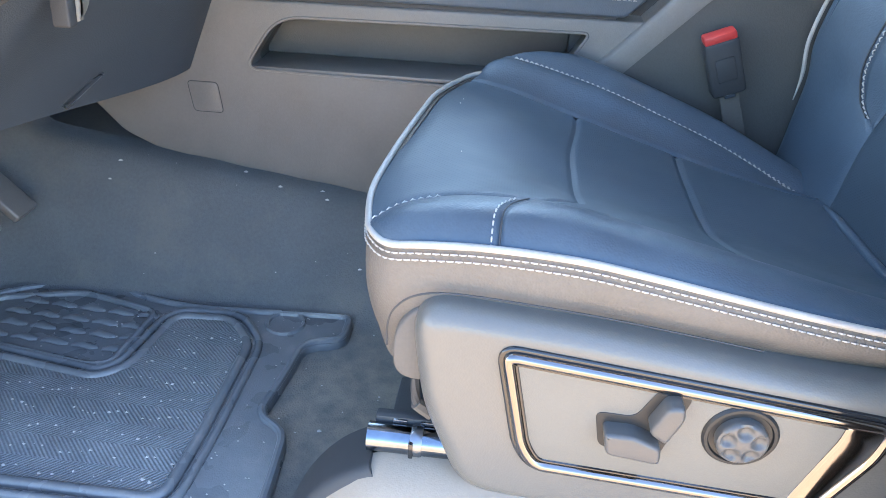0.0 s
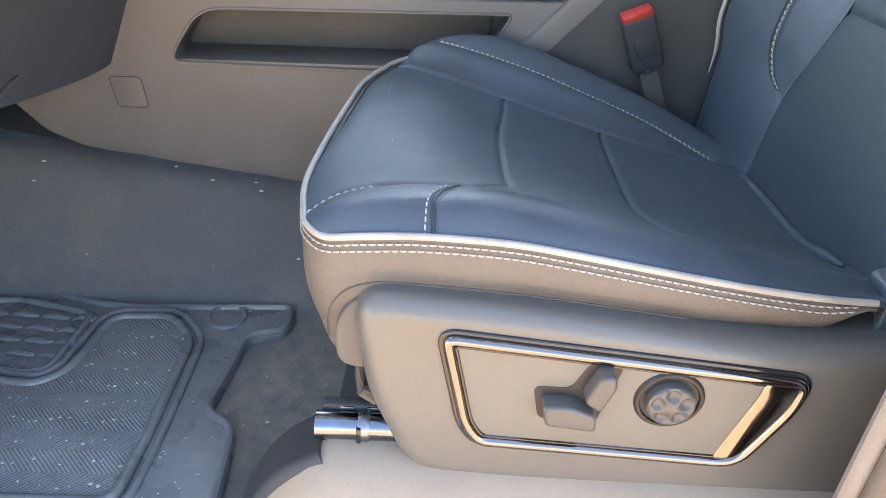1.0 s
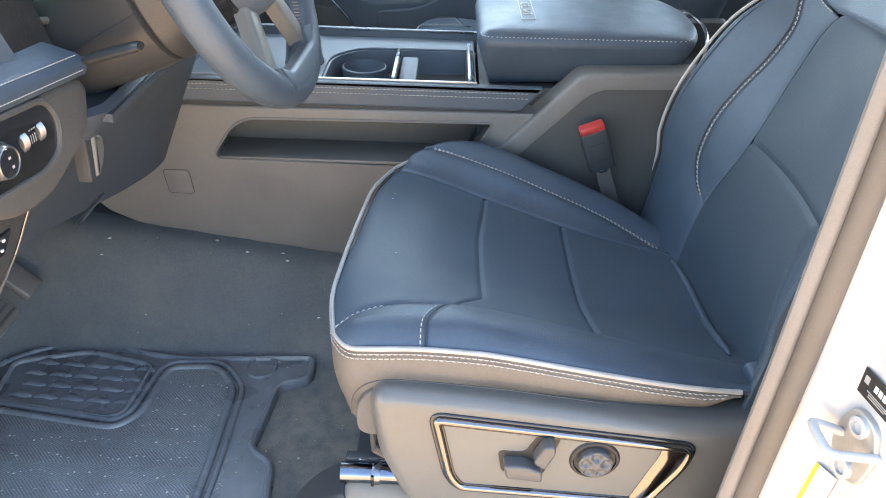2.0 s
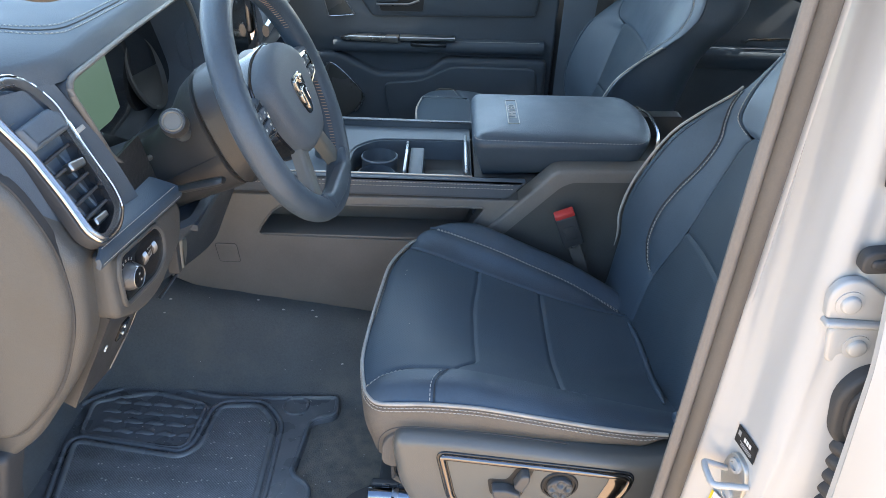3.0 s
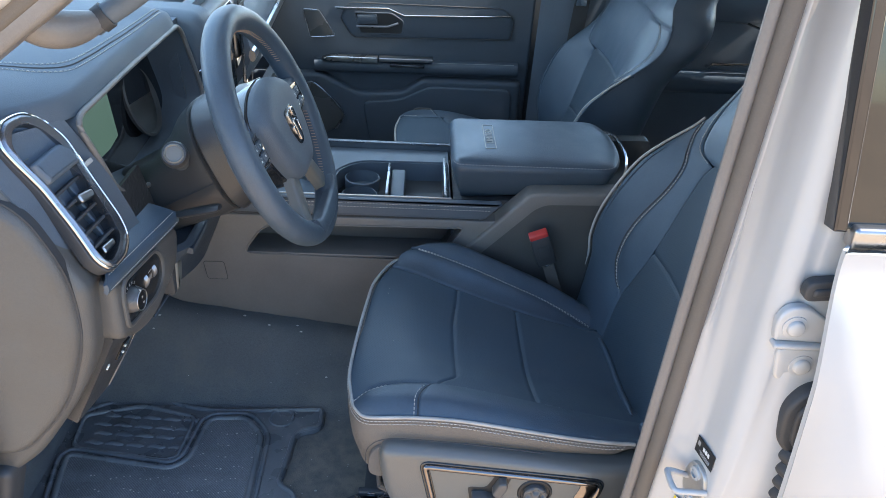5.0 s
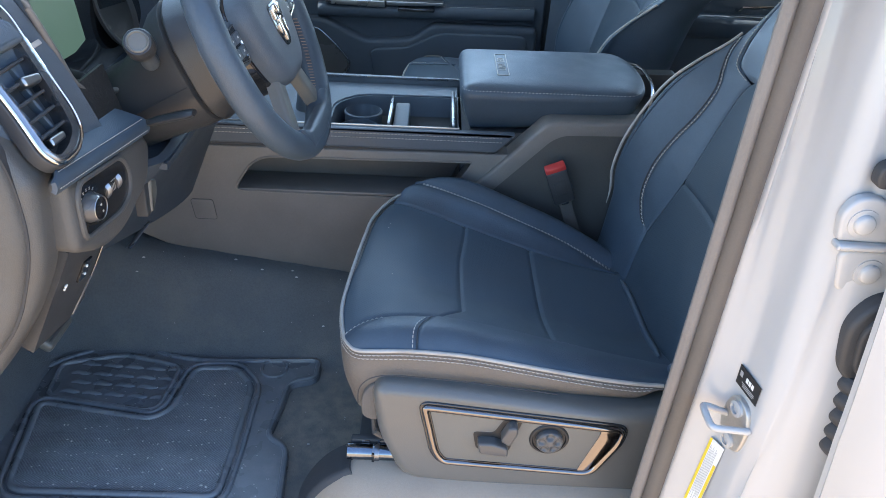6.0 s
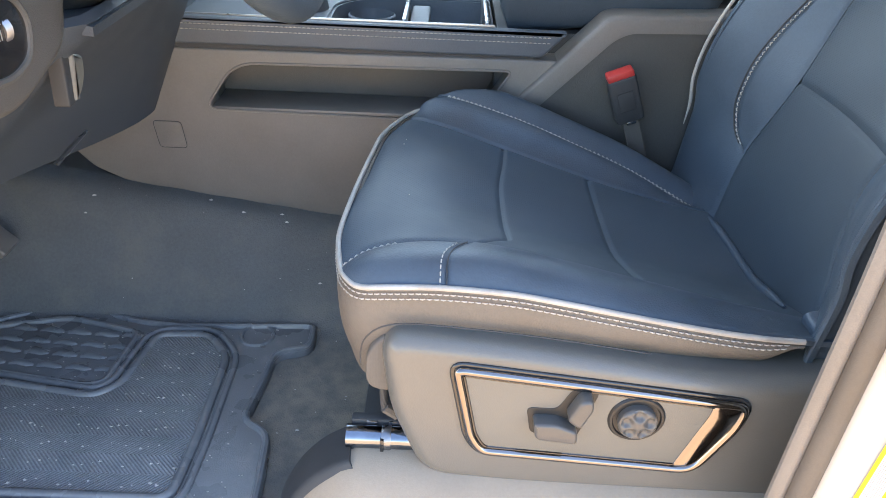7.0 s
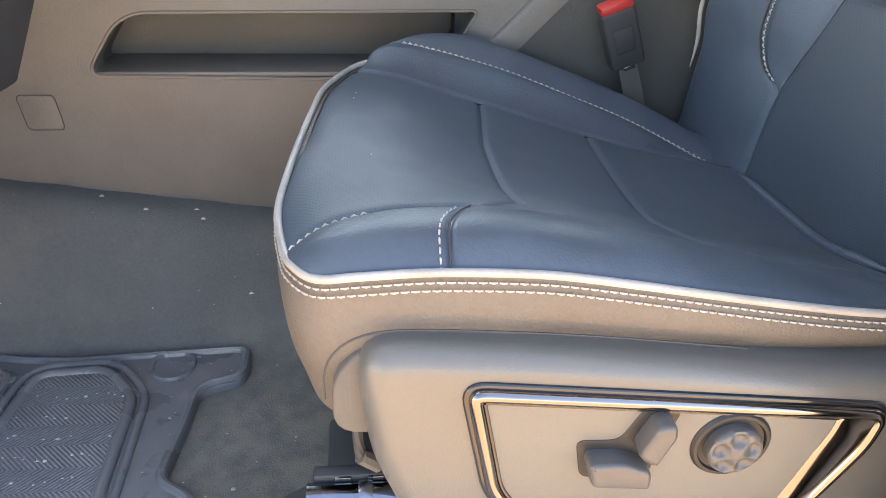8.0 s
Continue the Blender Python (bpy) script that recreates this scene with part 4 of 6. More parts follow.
R_X = curve1([(-0.80, -0.47), (-0.75, -0.43), (-0.70, -0.385), (-0.65, -0.352), (-0.58, -0.345), (-0.45, -0.342), (-0.30, -0.341), (-0.215, -0.346), (-0.17, -0.40), (-0.08, -0.42), (0.8, -0.43)])
R_Z = curve1([(-0.80, 1.395), (-0.74, 1.402), (-0.69, 1.402), (-0.62, 1.403), (-0.5, 1.408), (-0.36, 1.411), (-0.25, 1.409), (-0.17, 1.385), (-0.08, 1.375), (0.8, 1.36)])


def pad(u, v):
    y = -0.79 + 1.58 * v
    x1, z1 = R_X(y), R_Z(y)
    x = -0.90 + (x1 + 0.90) * (1 - (1 - u) ** 1.5)
    return Vector((x, y, 1.385 + (z1 - 1.385) * u ** 2 + 0.035 * math.sin(math.pi * u ** 1.3) - 0.02 * step01(0.92, 1.0, u)))


part("top_pad", sheet(pad, 50, 120, 0.008, out=(0, 0, 1)), TOP_PAD, dash, "soft black top pad")
rows = bmesh.new()


def on_pad(x, y):
    f = min(max((x + 0.90) / (R_X(y) + 0.90), 0.0), 1.0)
    return pad(1 - (1 - f) ** (2 / 3), (y + 0.79) / 1.58)


far_row = smooth([(-0.60, -0.590, 0), (-0.52, -0.587, 0), (-0.464, -0.585, 0), (-0.425, -0.582, 0), (-0.396, -0.562, 0), (-0.384, -0.52, 0), (-0.377, -0.45, 0), (-0.372, -0.39, 0), (-0.368, -0.30, 0), (-0.368, -0.24, 0)], 8)
near_row = smooth([(-0.60, -0.614, 0), (-0.52, -0.611, 0), (-0.454, -0.609, 0), (-0.41, -0.606, 0), (-0.38, -0.582, 0), (-0.370, -0.535, 0), (-0.363, -0.46, 0), (-0.359, -0.40, 0), (-0.356, -0.31, 0), (-0.356, -0.25, 0)], 8)
for line in (far_row, near_row):
    stitches([on_pad(q.x, q.y) + Vector((0, 0, 0.0006)) for q in line], (0, 0, 1), rows)
tagged(part("stitching", rows, THREAD, dash, "light grey stitching"), kind="stuff")
part("pad_seam", tube([on_pad((p.x + q.x) / 2, (p.y + q.y) / 2) for p, q in zip(far_row, near_row)], 0.0014, 6), BLACK, dash)
# instrument binnacle


def bend3(pts, r, seg=6):
    """A closed line in space with rounded corners."""
    p, out = [Vector(q) for q in pts], []
    for i in range(len(p)):
        a, b, c = p[i - 1], p[i], p[(i + 1) % len(p)]
        k = min(r, (a - b).length * 0.45, (c - b).length * 0.45)
        s, e = b + (a - b).normalized() * k, b + (c - b).normalized() * k
        out += [s * (1 - t) ** 2 + b * 2 * t * (1 - t) + e * t * t for t in np.linspace(0, 1, seg)]
    return out


mouth = bend3([(-0.346, -0.668, 1.384), (-0.342, -0.45, 1.390), (-0.342, -0.207, 1.388), (-0.328, -0.188, 1.30), (-0.316, -0.187, 1.24), (-0.318, -0.25, 1.20), (-0.32, -0.40, 1.19), (-0.328, -0.56, 1.23), (-0.330, -0.615, 1.258), (-0.333, -0.645, 1.32)], 0.03)
deep = [Vector((q.x - 0.075, -0.42 + (q.y + 0.42) * 0.93, 1.285 + (q.z - 1.285) * 0.9)) for q in mouth]
part("binnacle", loft([mouth, [a.lerp(b, 0.5) + Vector((0, 0, 0)) for a, b in zip(mouth, deep)], deep], cap=False), TOP_PAD, dash, "deep instrument hood")
part("binnacle_rim", tube(mouth, 0.0042, 10, closed=True), PLASTIC, dash)
face = bmesh.new()
vs = [face.verts.new(q + Vector((0.003, 0, 0))) for q in deep]
face.faces.new(vs)
cluster = part("instrument_face", face, GLOSS, dash, "dark instrument cluster")
# faint green glow stands in for a reflection in the cluster glass
part("display", prism(rpoly([(-0.60, 1.215), (-0.405, 1.225), (-0.43, 1.352), (-0.60, 1.352)], 0.012), "yz", -0.405, -0.399, 0.002), glow("green_reflection_glow", (0.20, 0.36, 0.27), 0.11), cluster, "glossy display with a painted green reflection")
dial = axes((-0.398, -0.30, 1.275), (0, 1, 0), (-0.3, 0, 0.95), (0.95, 0, 0.3))
part("dial_ring", lathe([(0.062, 0.0), (0.064, 0.006), (0.060, 0.008), (0.057, 0.0)], dial, 40), PLASTIC_END, cluster)
part("warning_light", box(-0.402, -0.400, -0.40, -0.396, 1.232, 1.235), glow("red_light", (1, 0.08, 0.05), 2.0), cluster)
# outer face round the side vent
corner = [Vector(q) for q in ((-0.425, -0.788, 1.392), (-0.360, -0.665, 1.384), (-0.326, -0.772, 1.206), (-0.304, -0.610, 1.190))]
vent_at = [Vector(q) for q in ((-0.425, -0.792, 1.392), (-0.368, -0.630, 1.378), (-0.296, -0.795, 1.195))]


def outer_face(u, v):
    a = corner[0].lerp(corner[1], v)
    b = corner[2].lerp(corner[3], v)
    return a.lerp(b, u) + Vector((0.9, -0.2, 0.4)) * 0.008 * math.sin(math.pi * u)


part("outer_face", sheet(outer_face, 20, 20, 0.01, out=(0.9, -0.3, 0.4)), PLASTIC_SOFT, dash)
e_y = (vent_at[0] - vent_at[2]).normalized()
vn = e_y.cross((vent_at[1] - vent_at[0]).normalized()).normalized()
if vn.x < 0:
    vn = -vn
vm = axes((-0.338, -0.722, 1.306), e_y.cross(vn), e_y, vn)
bez = rpoly([(-0.036, 0.098), (-0.014, 0.117), (0.019, 0.113), (0.038, 0.096), (0.047, 0.06), (0.037, 0.01), (0.026, -0.058), (0.015, -0.082), (-0.010, -0.096), (-0.042, -0.095), (-0.050, -0.075), (-0.041, -0.029), (-0.034, 0.031), (-0.037, 0.075)], 0.012, 3)
core = rpoly([(-0.026, 0.091), (-0.010, 0.104), (0.012, 0.101), (0.025, 0.086), (0.033, 0.052), (0.024, 0.008), (0.012, -0.05), (0.003, -0.074), (-0.018, -0.084), (-0.038, -0.087), (-0.044, -0.073), (-0.036, -0.029), (-0.030, 0.031), (-0.032, 0.073)], 0.008, 3)
vent = part("side_vent", prism(inset(core, -0.002), "xy", -0.03, -0.016, 0.0, m=vm), BLACK, dash, "upright side air vent")
part("vent_bezel", prism(bez, "xy", -0.018, 0.008, 0.006, m=vm, inner=core, seg=5), DARK_SATIN, vent, "satin grey vent surround")
part("vent_bead", tube([vm @ Vector((q.x, q.y, 0.004)) for q in inset(bez, -0.0005)], 0.0022, 8, closed=True, up=vn), CHROME, vent, "thin chrome bead")
part("vent_seat", prism(inset(bez, -0.004), "xy", -0.018, 0.001, 0.002, m=vm, inner=bez), BLACK, vent)
part("vent_housing", prism(rpoly([(-0.030, 0.060), (0.024, 0.060), (0.034, 0.048), (0.031, 0.028), (-0.029, 0.030)], 0.004), "xy", -0.014, 0.016, 0.006, m=vm, seg=4), PLASTIC_SOFT, vent)
for i in range(5):
    y = -0.062 + 0.019 * i
    part("vent_slat", box(-0.040 + 0.0025 * i, 0.008 + 0.0038 * i, y - 0.002, y + 0.002, -0.014, 0.002, 0.001, 1, vm), BLACK, vent)
for i in range(4):
    y = 0.067 + 0.009 * i
    part("vent_slat", box(-0.030 + 0.003 * i, 0.029 - 0.004 * i, y - 0.0007, y + 0.0007, -0.014, -0.004, 0.0003, 1, vm), PLASTIC_GREY, vent)
for i in range(4):
    y = -0.053 + 0.019 * i
    for x in (-0.026 + 0.003 * i, -0.004 + 0.004 * i):
        part("vent_louvre", box(x - 0.002, x + 0.002, y - 0.009, y + 0.009, -0.016, -0.006, 0.0005, 1, vm), PLASTIC_SOFT, vent)
part("vent_tab", prism(rpoly([(-0.008, -0.012), (0.016, -0.016), (0.020, -0.006), (-0.006, 0.0)], 0.004), "xy", -0.004, 0.010, 0.003, m=vm), SATIN, vent, "satin vent tab")
part("vent_tab", prism(rpoly([(-0.034, -0.076), (-0.010, -0.076), (-0.008, -0.068), (-0.032, -0.066)], 0.003), "xy", -0.004, 0.008, 0.003, m=vm), SATIN, vent)
part("vent_button", box(0.040, 0.056, 0.016, 0.022, 0.002, 0.006, 0.001, 2, vm), PIPING, dash, "small pale mark on the panel")
# end panel of the dashboard
end = rpoly([(-0.86, 0.84), (-0.50, 0.862), (-0.435, 0.915), (-0.362, 1.02), (-0.325, 1.10), (-0.316, 1.205), (-0.42, 1.39), (-0.46, 1.40), (-0.86, 1.385)], [0.01, 0.02, 0.03, 0.04, 0.03, 0.01, 0.02, 0.01, 0.01], 6)
part("end_panel", prism(end, "xz", -0.74, -0.793, 0.018, seg=5), PLASTIC_END, dash, "dark end panel")
cover = rpoly([(-0.62, 0.93), (-0.452, 0.927), (-0.375, 1.015), (-0.333, 1.13), (-0.334, 1.23), (-0.37, 1.312), (-0.42, 1.345), (-0.62, 1.36)], [0.03, 0.03, 0.05, 0.05, 0.05, 0.05, 0.04, 0.02], 6)
part("end_cover", prism(cover, "xz", -0.785, -0.804, 0.014, seg=5), PLASTIC_END, dash, "removable end cover")
part("cover_gap", prism(inset(cover, -0.0025), "xz", -0.78, -0.7938, 0.0), BLACK, dash)
# headlamp switch panel
hl = rpoly([(-0.760, 1.135), (-0.758, 1.198), (-0.552, 1.172), (-0.540, 1.155), (-0.556, 1.106), (-0.645, 1.072), (-0.70, 1.075), (-0.76, 1.104)], [0.02, 0.01, 0.012, 0.01, 0.03, 0.04, 0.04, 0.03], 6)
panel = part("lamp_panel", prism(hl, "yz", -0.36, -0.289, 0.012, seg=5), PLASTIC_END, dash, "lamp switch panel")
plate = rpoly([(-0.732, 1.185), (-0.631, 1.1745), (-0.614, 1.150), (-0.621, 1.1165), (-0.652, 1.105), (-0.742, 1.114), (-0.742, 1.165)], [0.01, 0.014, 0.016, 0.016, 0.016, 0.012, 0.012], 5)
part("plate_rim", tube([(-0.2885, q.x, q.y) for q in plate], 0.0042, 8, closed=True, up=(1, 0, 0)), PLASTIC_END, panel)
part("switch_plate", prism(plate, "yz", -0.30, -0.2875, 0.002), GLOSS, panel, "gloss black switch plate")
km = axes((-0.2875, -0.721, 1.148), (0, 1, 0), (0, 0, 1), (1, 0, 0))
part("lamp_knob", lathe([(0.0190, 0.0), (0.0188, 0.003), (0.0160, 0.0125), (0.0152, 0.0142), (0.0140, 0.0146), (0.0136, 0.0138), (0.0004, 0.0138)], km, 40), SWITCH, panel, "round lamp switch knob")
part("knob_ring", lathe([(0.0153, 0.0139), (0.0149, 0.0150), (0.0142, 0.0150), (0.0138, 0.0139)], km, 40), SATIN, panel)
part("knob_cap", lathe([(0.0135, 0.0125), (0.0133, 0.0143), (0.0004, 0.0147)], km, 28), GLOSS, panel)
part("knob_pointer", box(-0.0008, 0.0008, 0.0125, 0.0165, 0.0120, 0.0147, 0.0004, 1, km), STICKER_W, panel)
for y, z in ((0.001, 0.004), (0.003, -0.0055)):
    part("knob_mark", box(y - 0.0017, y + 0.0017, z - 0.0013, z + 0.0013, 0.0146, 0.0149, 0, 1, km), PIPING, panel)
for i in range(5):
    an = radians(128 - 19 * i)
    for k in (0.0215, 0.0235):
        y, z = -0.721 + k * math.cos(an), 1.148 + k * math.sin(an)
        part("panel_mark", box(-0.2876, -0.2872, y - 0.0014, y + 0.0014, z - 0.0006, z + 0.0006), PIPING, panel)
for y in (-0.674, -0.646):
    wheel_m = axes((-0.2968, y, 1.146), (1, 0, 0), (0, 0, 1), (0, -1, 0))
    rib = [(0.0118, -0.0048)] + [(0.0124 + 0.0008 * (i % 2), -0.0042 + 0.00105 * i) for i in range(9)] + [(0.0118, 0.0048)]
    part("dimmer_wheel", lathe(rib, wheel_m, 24), DARK_SATIN, panel, "ribbed dimmer wheel")
for i in range(3):
    part("panel_mark", box(-0.2876, -0.2872, -0.6636 + 0.0036 * i, -0.6625 + 0.0036 * i, 1.140, 1.149), PIPING, panel)
    part("panel_mark", box(-0.2876, -0.2872, -0.664 + 0.004 * i, -0.6616 + 0.004 * i, 1.153, 1.1545), PIPING, panel)

turn_m = Matrix.Translation((-0.279, -0.55, 0)) @ Matrix.Rotation(radians(-5.1), 4, "Z") @ Matrix.Translation((0.289, 0.55, 0))
for ob in [panel] + list(panel.children):
    ob.data.transform(turn_m)


# leather shelf that rolls over the switch panel and runs back to the wood trim
ROLL = smooth([(0.0, -0.002, 0), (0.003, 0.004, 0), (0.003, 0.012, 0), (-0.003, 0.0195, 0), (-0.016, 0.0245, 0), (-0.036, 0.031, 0), (-0.062, 0.036, 0)], 4)


def shelf(u, v):
    k = max(0.0, u - 0.4) / 0.6
    y = -0.781 + 0.074 * k + (0.231 - 0.074 * k) * v
    q = ROLL[min(round(u * (len(ROLL) - 1)), len(ROLL) - 1)]
    return Vector((-0.2965 + 0.09 * (y + 0.785) + q.x, y, 1.197 - 0.095 * (y + 0.785) + q.y))


part("leather_shelf", sheet(shelf, len(ROLL) - 1, 24, 0.006, out=(0.6, 0, 0.8)), LEATHER, dash, "leather-covered shelf below the vent")
rows = bmesh.new()
for k in (1 / 6, 0.5):
    stitches([shelf(k, v) + Vector((0.0008, 0, 0.0006)) for v in np.linspace(0.02, 0.98, 24)], (0.7, 0, 0.7), rows, 0.0036, 0.0018, 0.0006)
tagged(part("shelf_stitching", rows, THREAD, dash, "light grey stitching"), kind="stuff")


# knee panel below
def knee(u, v):
    y = -0.75 + 0.56 * v
    z = 1.125 - 0.228 * u
    x = -0.262 - (0.10 + 0.12 * step01(-0.19, -0.55, y)) * u - 0.05 * step01(-0.53, -0.60, y) - 0.035 * step01(0.12, 0.0, v) - 0.02 * math.sin(math.pi * u) * (1 - v)
    return Vector((x + 0.01 * step01(0.0, 0.1, u), y, z))


part("knee_panel", sheet(knee, 24, 40, 0.012, out=(1, 0, -0.5)), DOOR_TRIM, dash, "dark knee panel")
part("knee_ledge", sheet(lambda u, v: (-0.345 + 0.085 * u, -0.54 + 0.35 * v, 1.13 - 0.008 * u), 4, 10, 0.01, out=(0, 0, 1)), DOOR_TRIM, dash)
lever = prism(rpoly([(-0.530, 1.092), (-0.506, 1.082), (-0.508, 1.064), (-0.520, 1.048), (-0.538, 1.040)], [0.004, 0.004, 0.01, 0.01, 0.004]), "yz", -0.306, -0.292, 0.005, seg=4)
part("release_lever", lever, PLASTIC_GREY, dash, "grey parking brake release lever")
part("lever_slot", prism(rpoly([(-0.545, 1.098), (-0.528, 1.095), (-0.536, 1.038), (-0.550, 1.038)], 0.004), "yz", -0.312, -0.296, 0.002), BLACK, dash)
part("hinge_bracket", tube(smooth([(-0.352, -0.415, 0.955), (-0.362, -0.435, 0.944), (-0.376, -0.460, 0.928)], 4), [0.003 + 0.0003 * i for i in range(9)], 8, flat=0.4), DARK_SATIN, dash, "small metal bracket under the knee panel")


# parking brake switch plate below the lamp panel
def brake_face(u, v):
    y, z = -0.752 + (0.106 - 0.05 * max(0.0, u - 0.5) ** 1.5) * v, 1.100 - 0.155 * u
    return Vector((-0.306 - 0.5 * (1.081 - z) - 0.18 * (-0.65 - y) - 0.012 * step01(0.90, 1.0, v), y, z))


part("brake_plate", sheet(brake_face, 12, 20, 0.05, out=(1, 0, -0.5)), COLUMN, dash, "parking brake switch plate")
part("plate_bead", tube([brake_face(u, 0.94) + Vector((0.0035, 0, -0.001)) for u in np.linspace(0.1, 0.98, 12)], 0.0016, 8), DARK_SATIN, dash, "thin satin bead along the switch plate")
part("brake_rocker", sheet(lambda u, v: brake_face(0.30 + 0.2 * u, 0.50 + 0.16 * v) + Vector((0.003, 0, -0.0012)), 4, 4, 0.003, out=(1, 0, -0.5)), GLOSS, dash, "small gloss rocker switch")
for u, v, w in ((0.35, 0.565, 0.0022), (0.44, 0.59, 0.0022), (0.37, 0.157, 0.003), (0.40, 0.150, 0.0022)):
    q = brake_face(u, v) + Vector((0.0035, 0, -0.0014))
    part("switch_mark", box(q.x - 0.001, q.x + 0.0012, q.y - w, q.y + w, q.z - 0.0016, q.z + 0.0016, 0.0008, 2), STICKER_W, dash)
part("underside", sheet(lambda u, v: (-0.47 - 0.35 * u, -0.78 + 0.58 * v, 0.905 + 0.03 * u), 6, 6, 0.01, out=(0, 0, -1)), BLACK, dash)
part("centre_face", sheet(lambda u, v: (-0.315 - 0.04 * math.cos(1.57 * u), -0.20 + 0.40 * v, 1.39 - 0.36 * u), 10, 10, 0.02, out=(1, 0, 0)), PLASTIC_SOFT, dash)
# wood trim below the vent
part("wood_trim", sheet(lambda u, v: (-0.328 + 0.02 * u, -0.632 + 0.10 * v, 1.262 - 0.085 * u), 6, 6, 0.006, out=(1, 0, 0)), WOOD, dash, "dark open-grain wood trim")
# rounded shoulder of the centre stack beside the instrument hood
stack = rpoly([(-0.62, 1.40), (-0.36, 1.402), (-0.317, 1.396), (-0.306, 1.36), (-0.312, 1.30), (-0.345, 1.22), (-0.40, 1.15), (-0.62, 1.15)], [0.01, 0.02, 0.025, 0.03, 0.03, 0.03, 0.02, 0.01], 6)
part("stack_shoulder", prism(stack, "xz", -0.11, -0.175, 0.022, seg=6), PLASTIC_SOFT, dash, "rounded soft shoulder of the centre stack")
part("stack_trim", tube(smooth([(-0.33, -0.177, 1.288), (-0.318, -0.172, 1.296), (-0.310, -0.16, 1.306)], 5), 0.003, 8), CHROME, dash, "thin chrome accent")
# centre screen and passenger side
scr = part("centre_screen", box(-0.375, -0.325, -0.125, 0.125, 1.06, 1.375, 0.012, 3), COLUMN, dash, "tall dark centre touchscreen")
part("screen_glass", box(-0.3255, -0.3225, -0.105, 0.105, 1.09, 1.360, 0.001, 1), SCREEN, scr)
for y in (-0.135, 0.135):
    part("screen_trim", tube(smooth([(-0.33, y, 1.05), (-0.315, y * 1.06, 1.15), (-0.318, y * 1.06, 1.3), (-0.345, y, 1.37)], 6), 0.004, 8), DARK_SATIN, scr, "satin screen trim")


def passenger_face(u, v):
    y = 0.16 + 0.63 * v
    z = 1.375 - 0.34 * u
    return Vector((-0.40 + 0.10 * math.sin(math.pi * min(u * 1.2, 1)) * (1 - 0.3 * v), y, z))


part("passenger_face", sheet(passenger_face, 20, 30, 0.02, out=(1, 0, 0)), PLASTIC_SOFT, dash)
part("passenger_trim", tube([passenger_face(0.45, v) + Vector((0.004, 0, 0)) for v in np.linspace(0, 1, 12)], 0.008, 8, flat=1.8), SATIN, dash, "satin trim across the passenger side")
for y in (0.205, 0.73):
    pv = part("passenger_vent", box(-0.36, -0.325, y - 0.04, y + 0.04, 1.21, 1.36, 0.012, 3), SATIN, dash, "satin air vent")
    part("vent_core", box(-0.33, -0.3225, y - 0.03, y + 0.03, 1.22, 1.35, 0.004, 2), BLACK, pv)
    for i in range(5):
        part("vent_slat", box(-0.326, -0.320, y - 0.03, y + 0.03, 1.232 + 0.024 * i, 1.238 + 0.024 * i), PLASTIC, pv)
part("glovebox", sheet(lambda u, v: (-0.33 - 0.10 * u, 0.20 + 0.58 * v, 1.05 - 0.22 * u), 8, 8, 0.02, out=(1, 0, 0)), PLASTIC_SOFT, dash)

# ---- steering column and wheel ----
tilt, yaw = radians(23), radians(-2)
n_w = Vector((math.cos(tilt) * math.cos(yaw), math.cos(tilt) * math.sin(yaw), math.sin(tilt)))
r_w = Vector((0, 0, 1)).cross(n_w).normalized()
u_w = n_w.cross(r_w)
WM = axes((-0.130, -0.458, 1.300), r_w, u_w, n_w)
column = thing("steering_column", "dark steering column shroud with stalk and tilt lever", "steering column")


def ring_at(z, rx, ry, dy=0.0, n=28, sq=0.75):
    out = []
    for k in range(n):
        a = 6.28319 * k / n
        ca, sa = math.cos(a), math.sin(a)
        out.append(WM @ Vector((rx * math.copysign(abs(ca) ** sq, ca), dy + ry * math.copysign(abs(sa) ** sq, sa), z)))
    return out


part("shroud_collar", loft([ring_at(-0.040, 0.056, 0.066), ring_at(-0.045, 0.066, 0.078), ring_at(-0.075, 0.073, 0.087, -0.004), ring_at(-0.096, 0.077, 0.093, -0.008), ring_at(-0.100, 0.074, 0.090, -0.008)]), COLUMN, column, "dark collar behind the wheel")
part("shroud_gap", loft([ring_at(-0.098, 0.070, 0.086, -0.008), ring_at(-0.106, 0.070, 0.086, -0.008)]), GLOSS, column)
part("shroud", loft([ring_at(-0.102, 0.070, 0.086, -0.008), ring_at(-0.106, 0.075, 0.091, -0.008), ring_at(-0.13, 0.074, 0.087, -0.014), ring_at(-0.155, 0.068, 0.076, -0.024), ring_at(-0.20, 0.064, 0.064, -0.036), ring_at(-0.30, 0.064, 0.058, -0.044)]), COLUMN, column, "moulded column shroud")
part("shroud_split", tube([WM @ Vector((-0.0755 + 0.011 * t, -0.028 - 0.012 * t, -0.106 - 0.10 * t)) for t in np.linspace(0, 1, 8)], 0.0010, 6), BLACK, column)
st0, st1 = WM @ Vector((-0.075, 0.02, -0.135)), Vector((-0.245, -0.612, 1.318))
ax = (st1 - st0).normalized()
part("stalk", tube([st0, st0.lerp(st1, 0.5), st1 - ax * 0.022], [0.012, 0.010, 0.011], 14), PLASTIC_SOFT, column, "control stalk")
part("stalk_knob", lathe([(0.014, -0.03), (0.0185, -0.026), (0.0185, -0.006), (0.016, 0.0), (0.0, 0.0)], axes(st1, ax.orthogonal(), ax.cross(ax.orthogonal()), ax), 28), COLUMN, column)
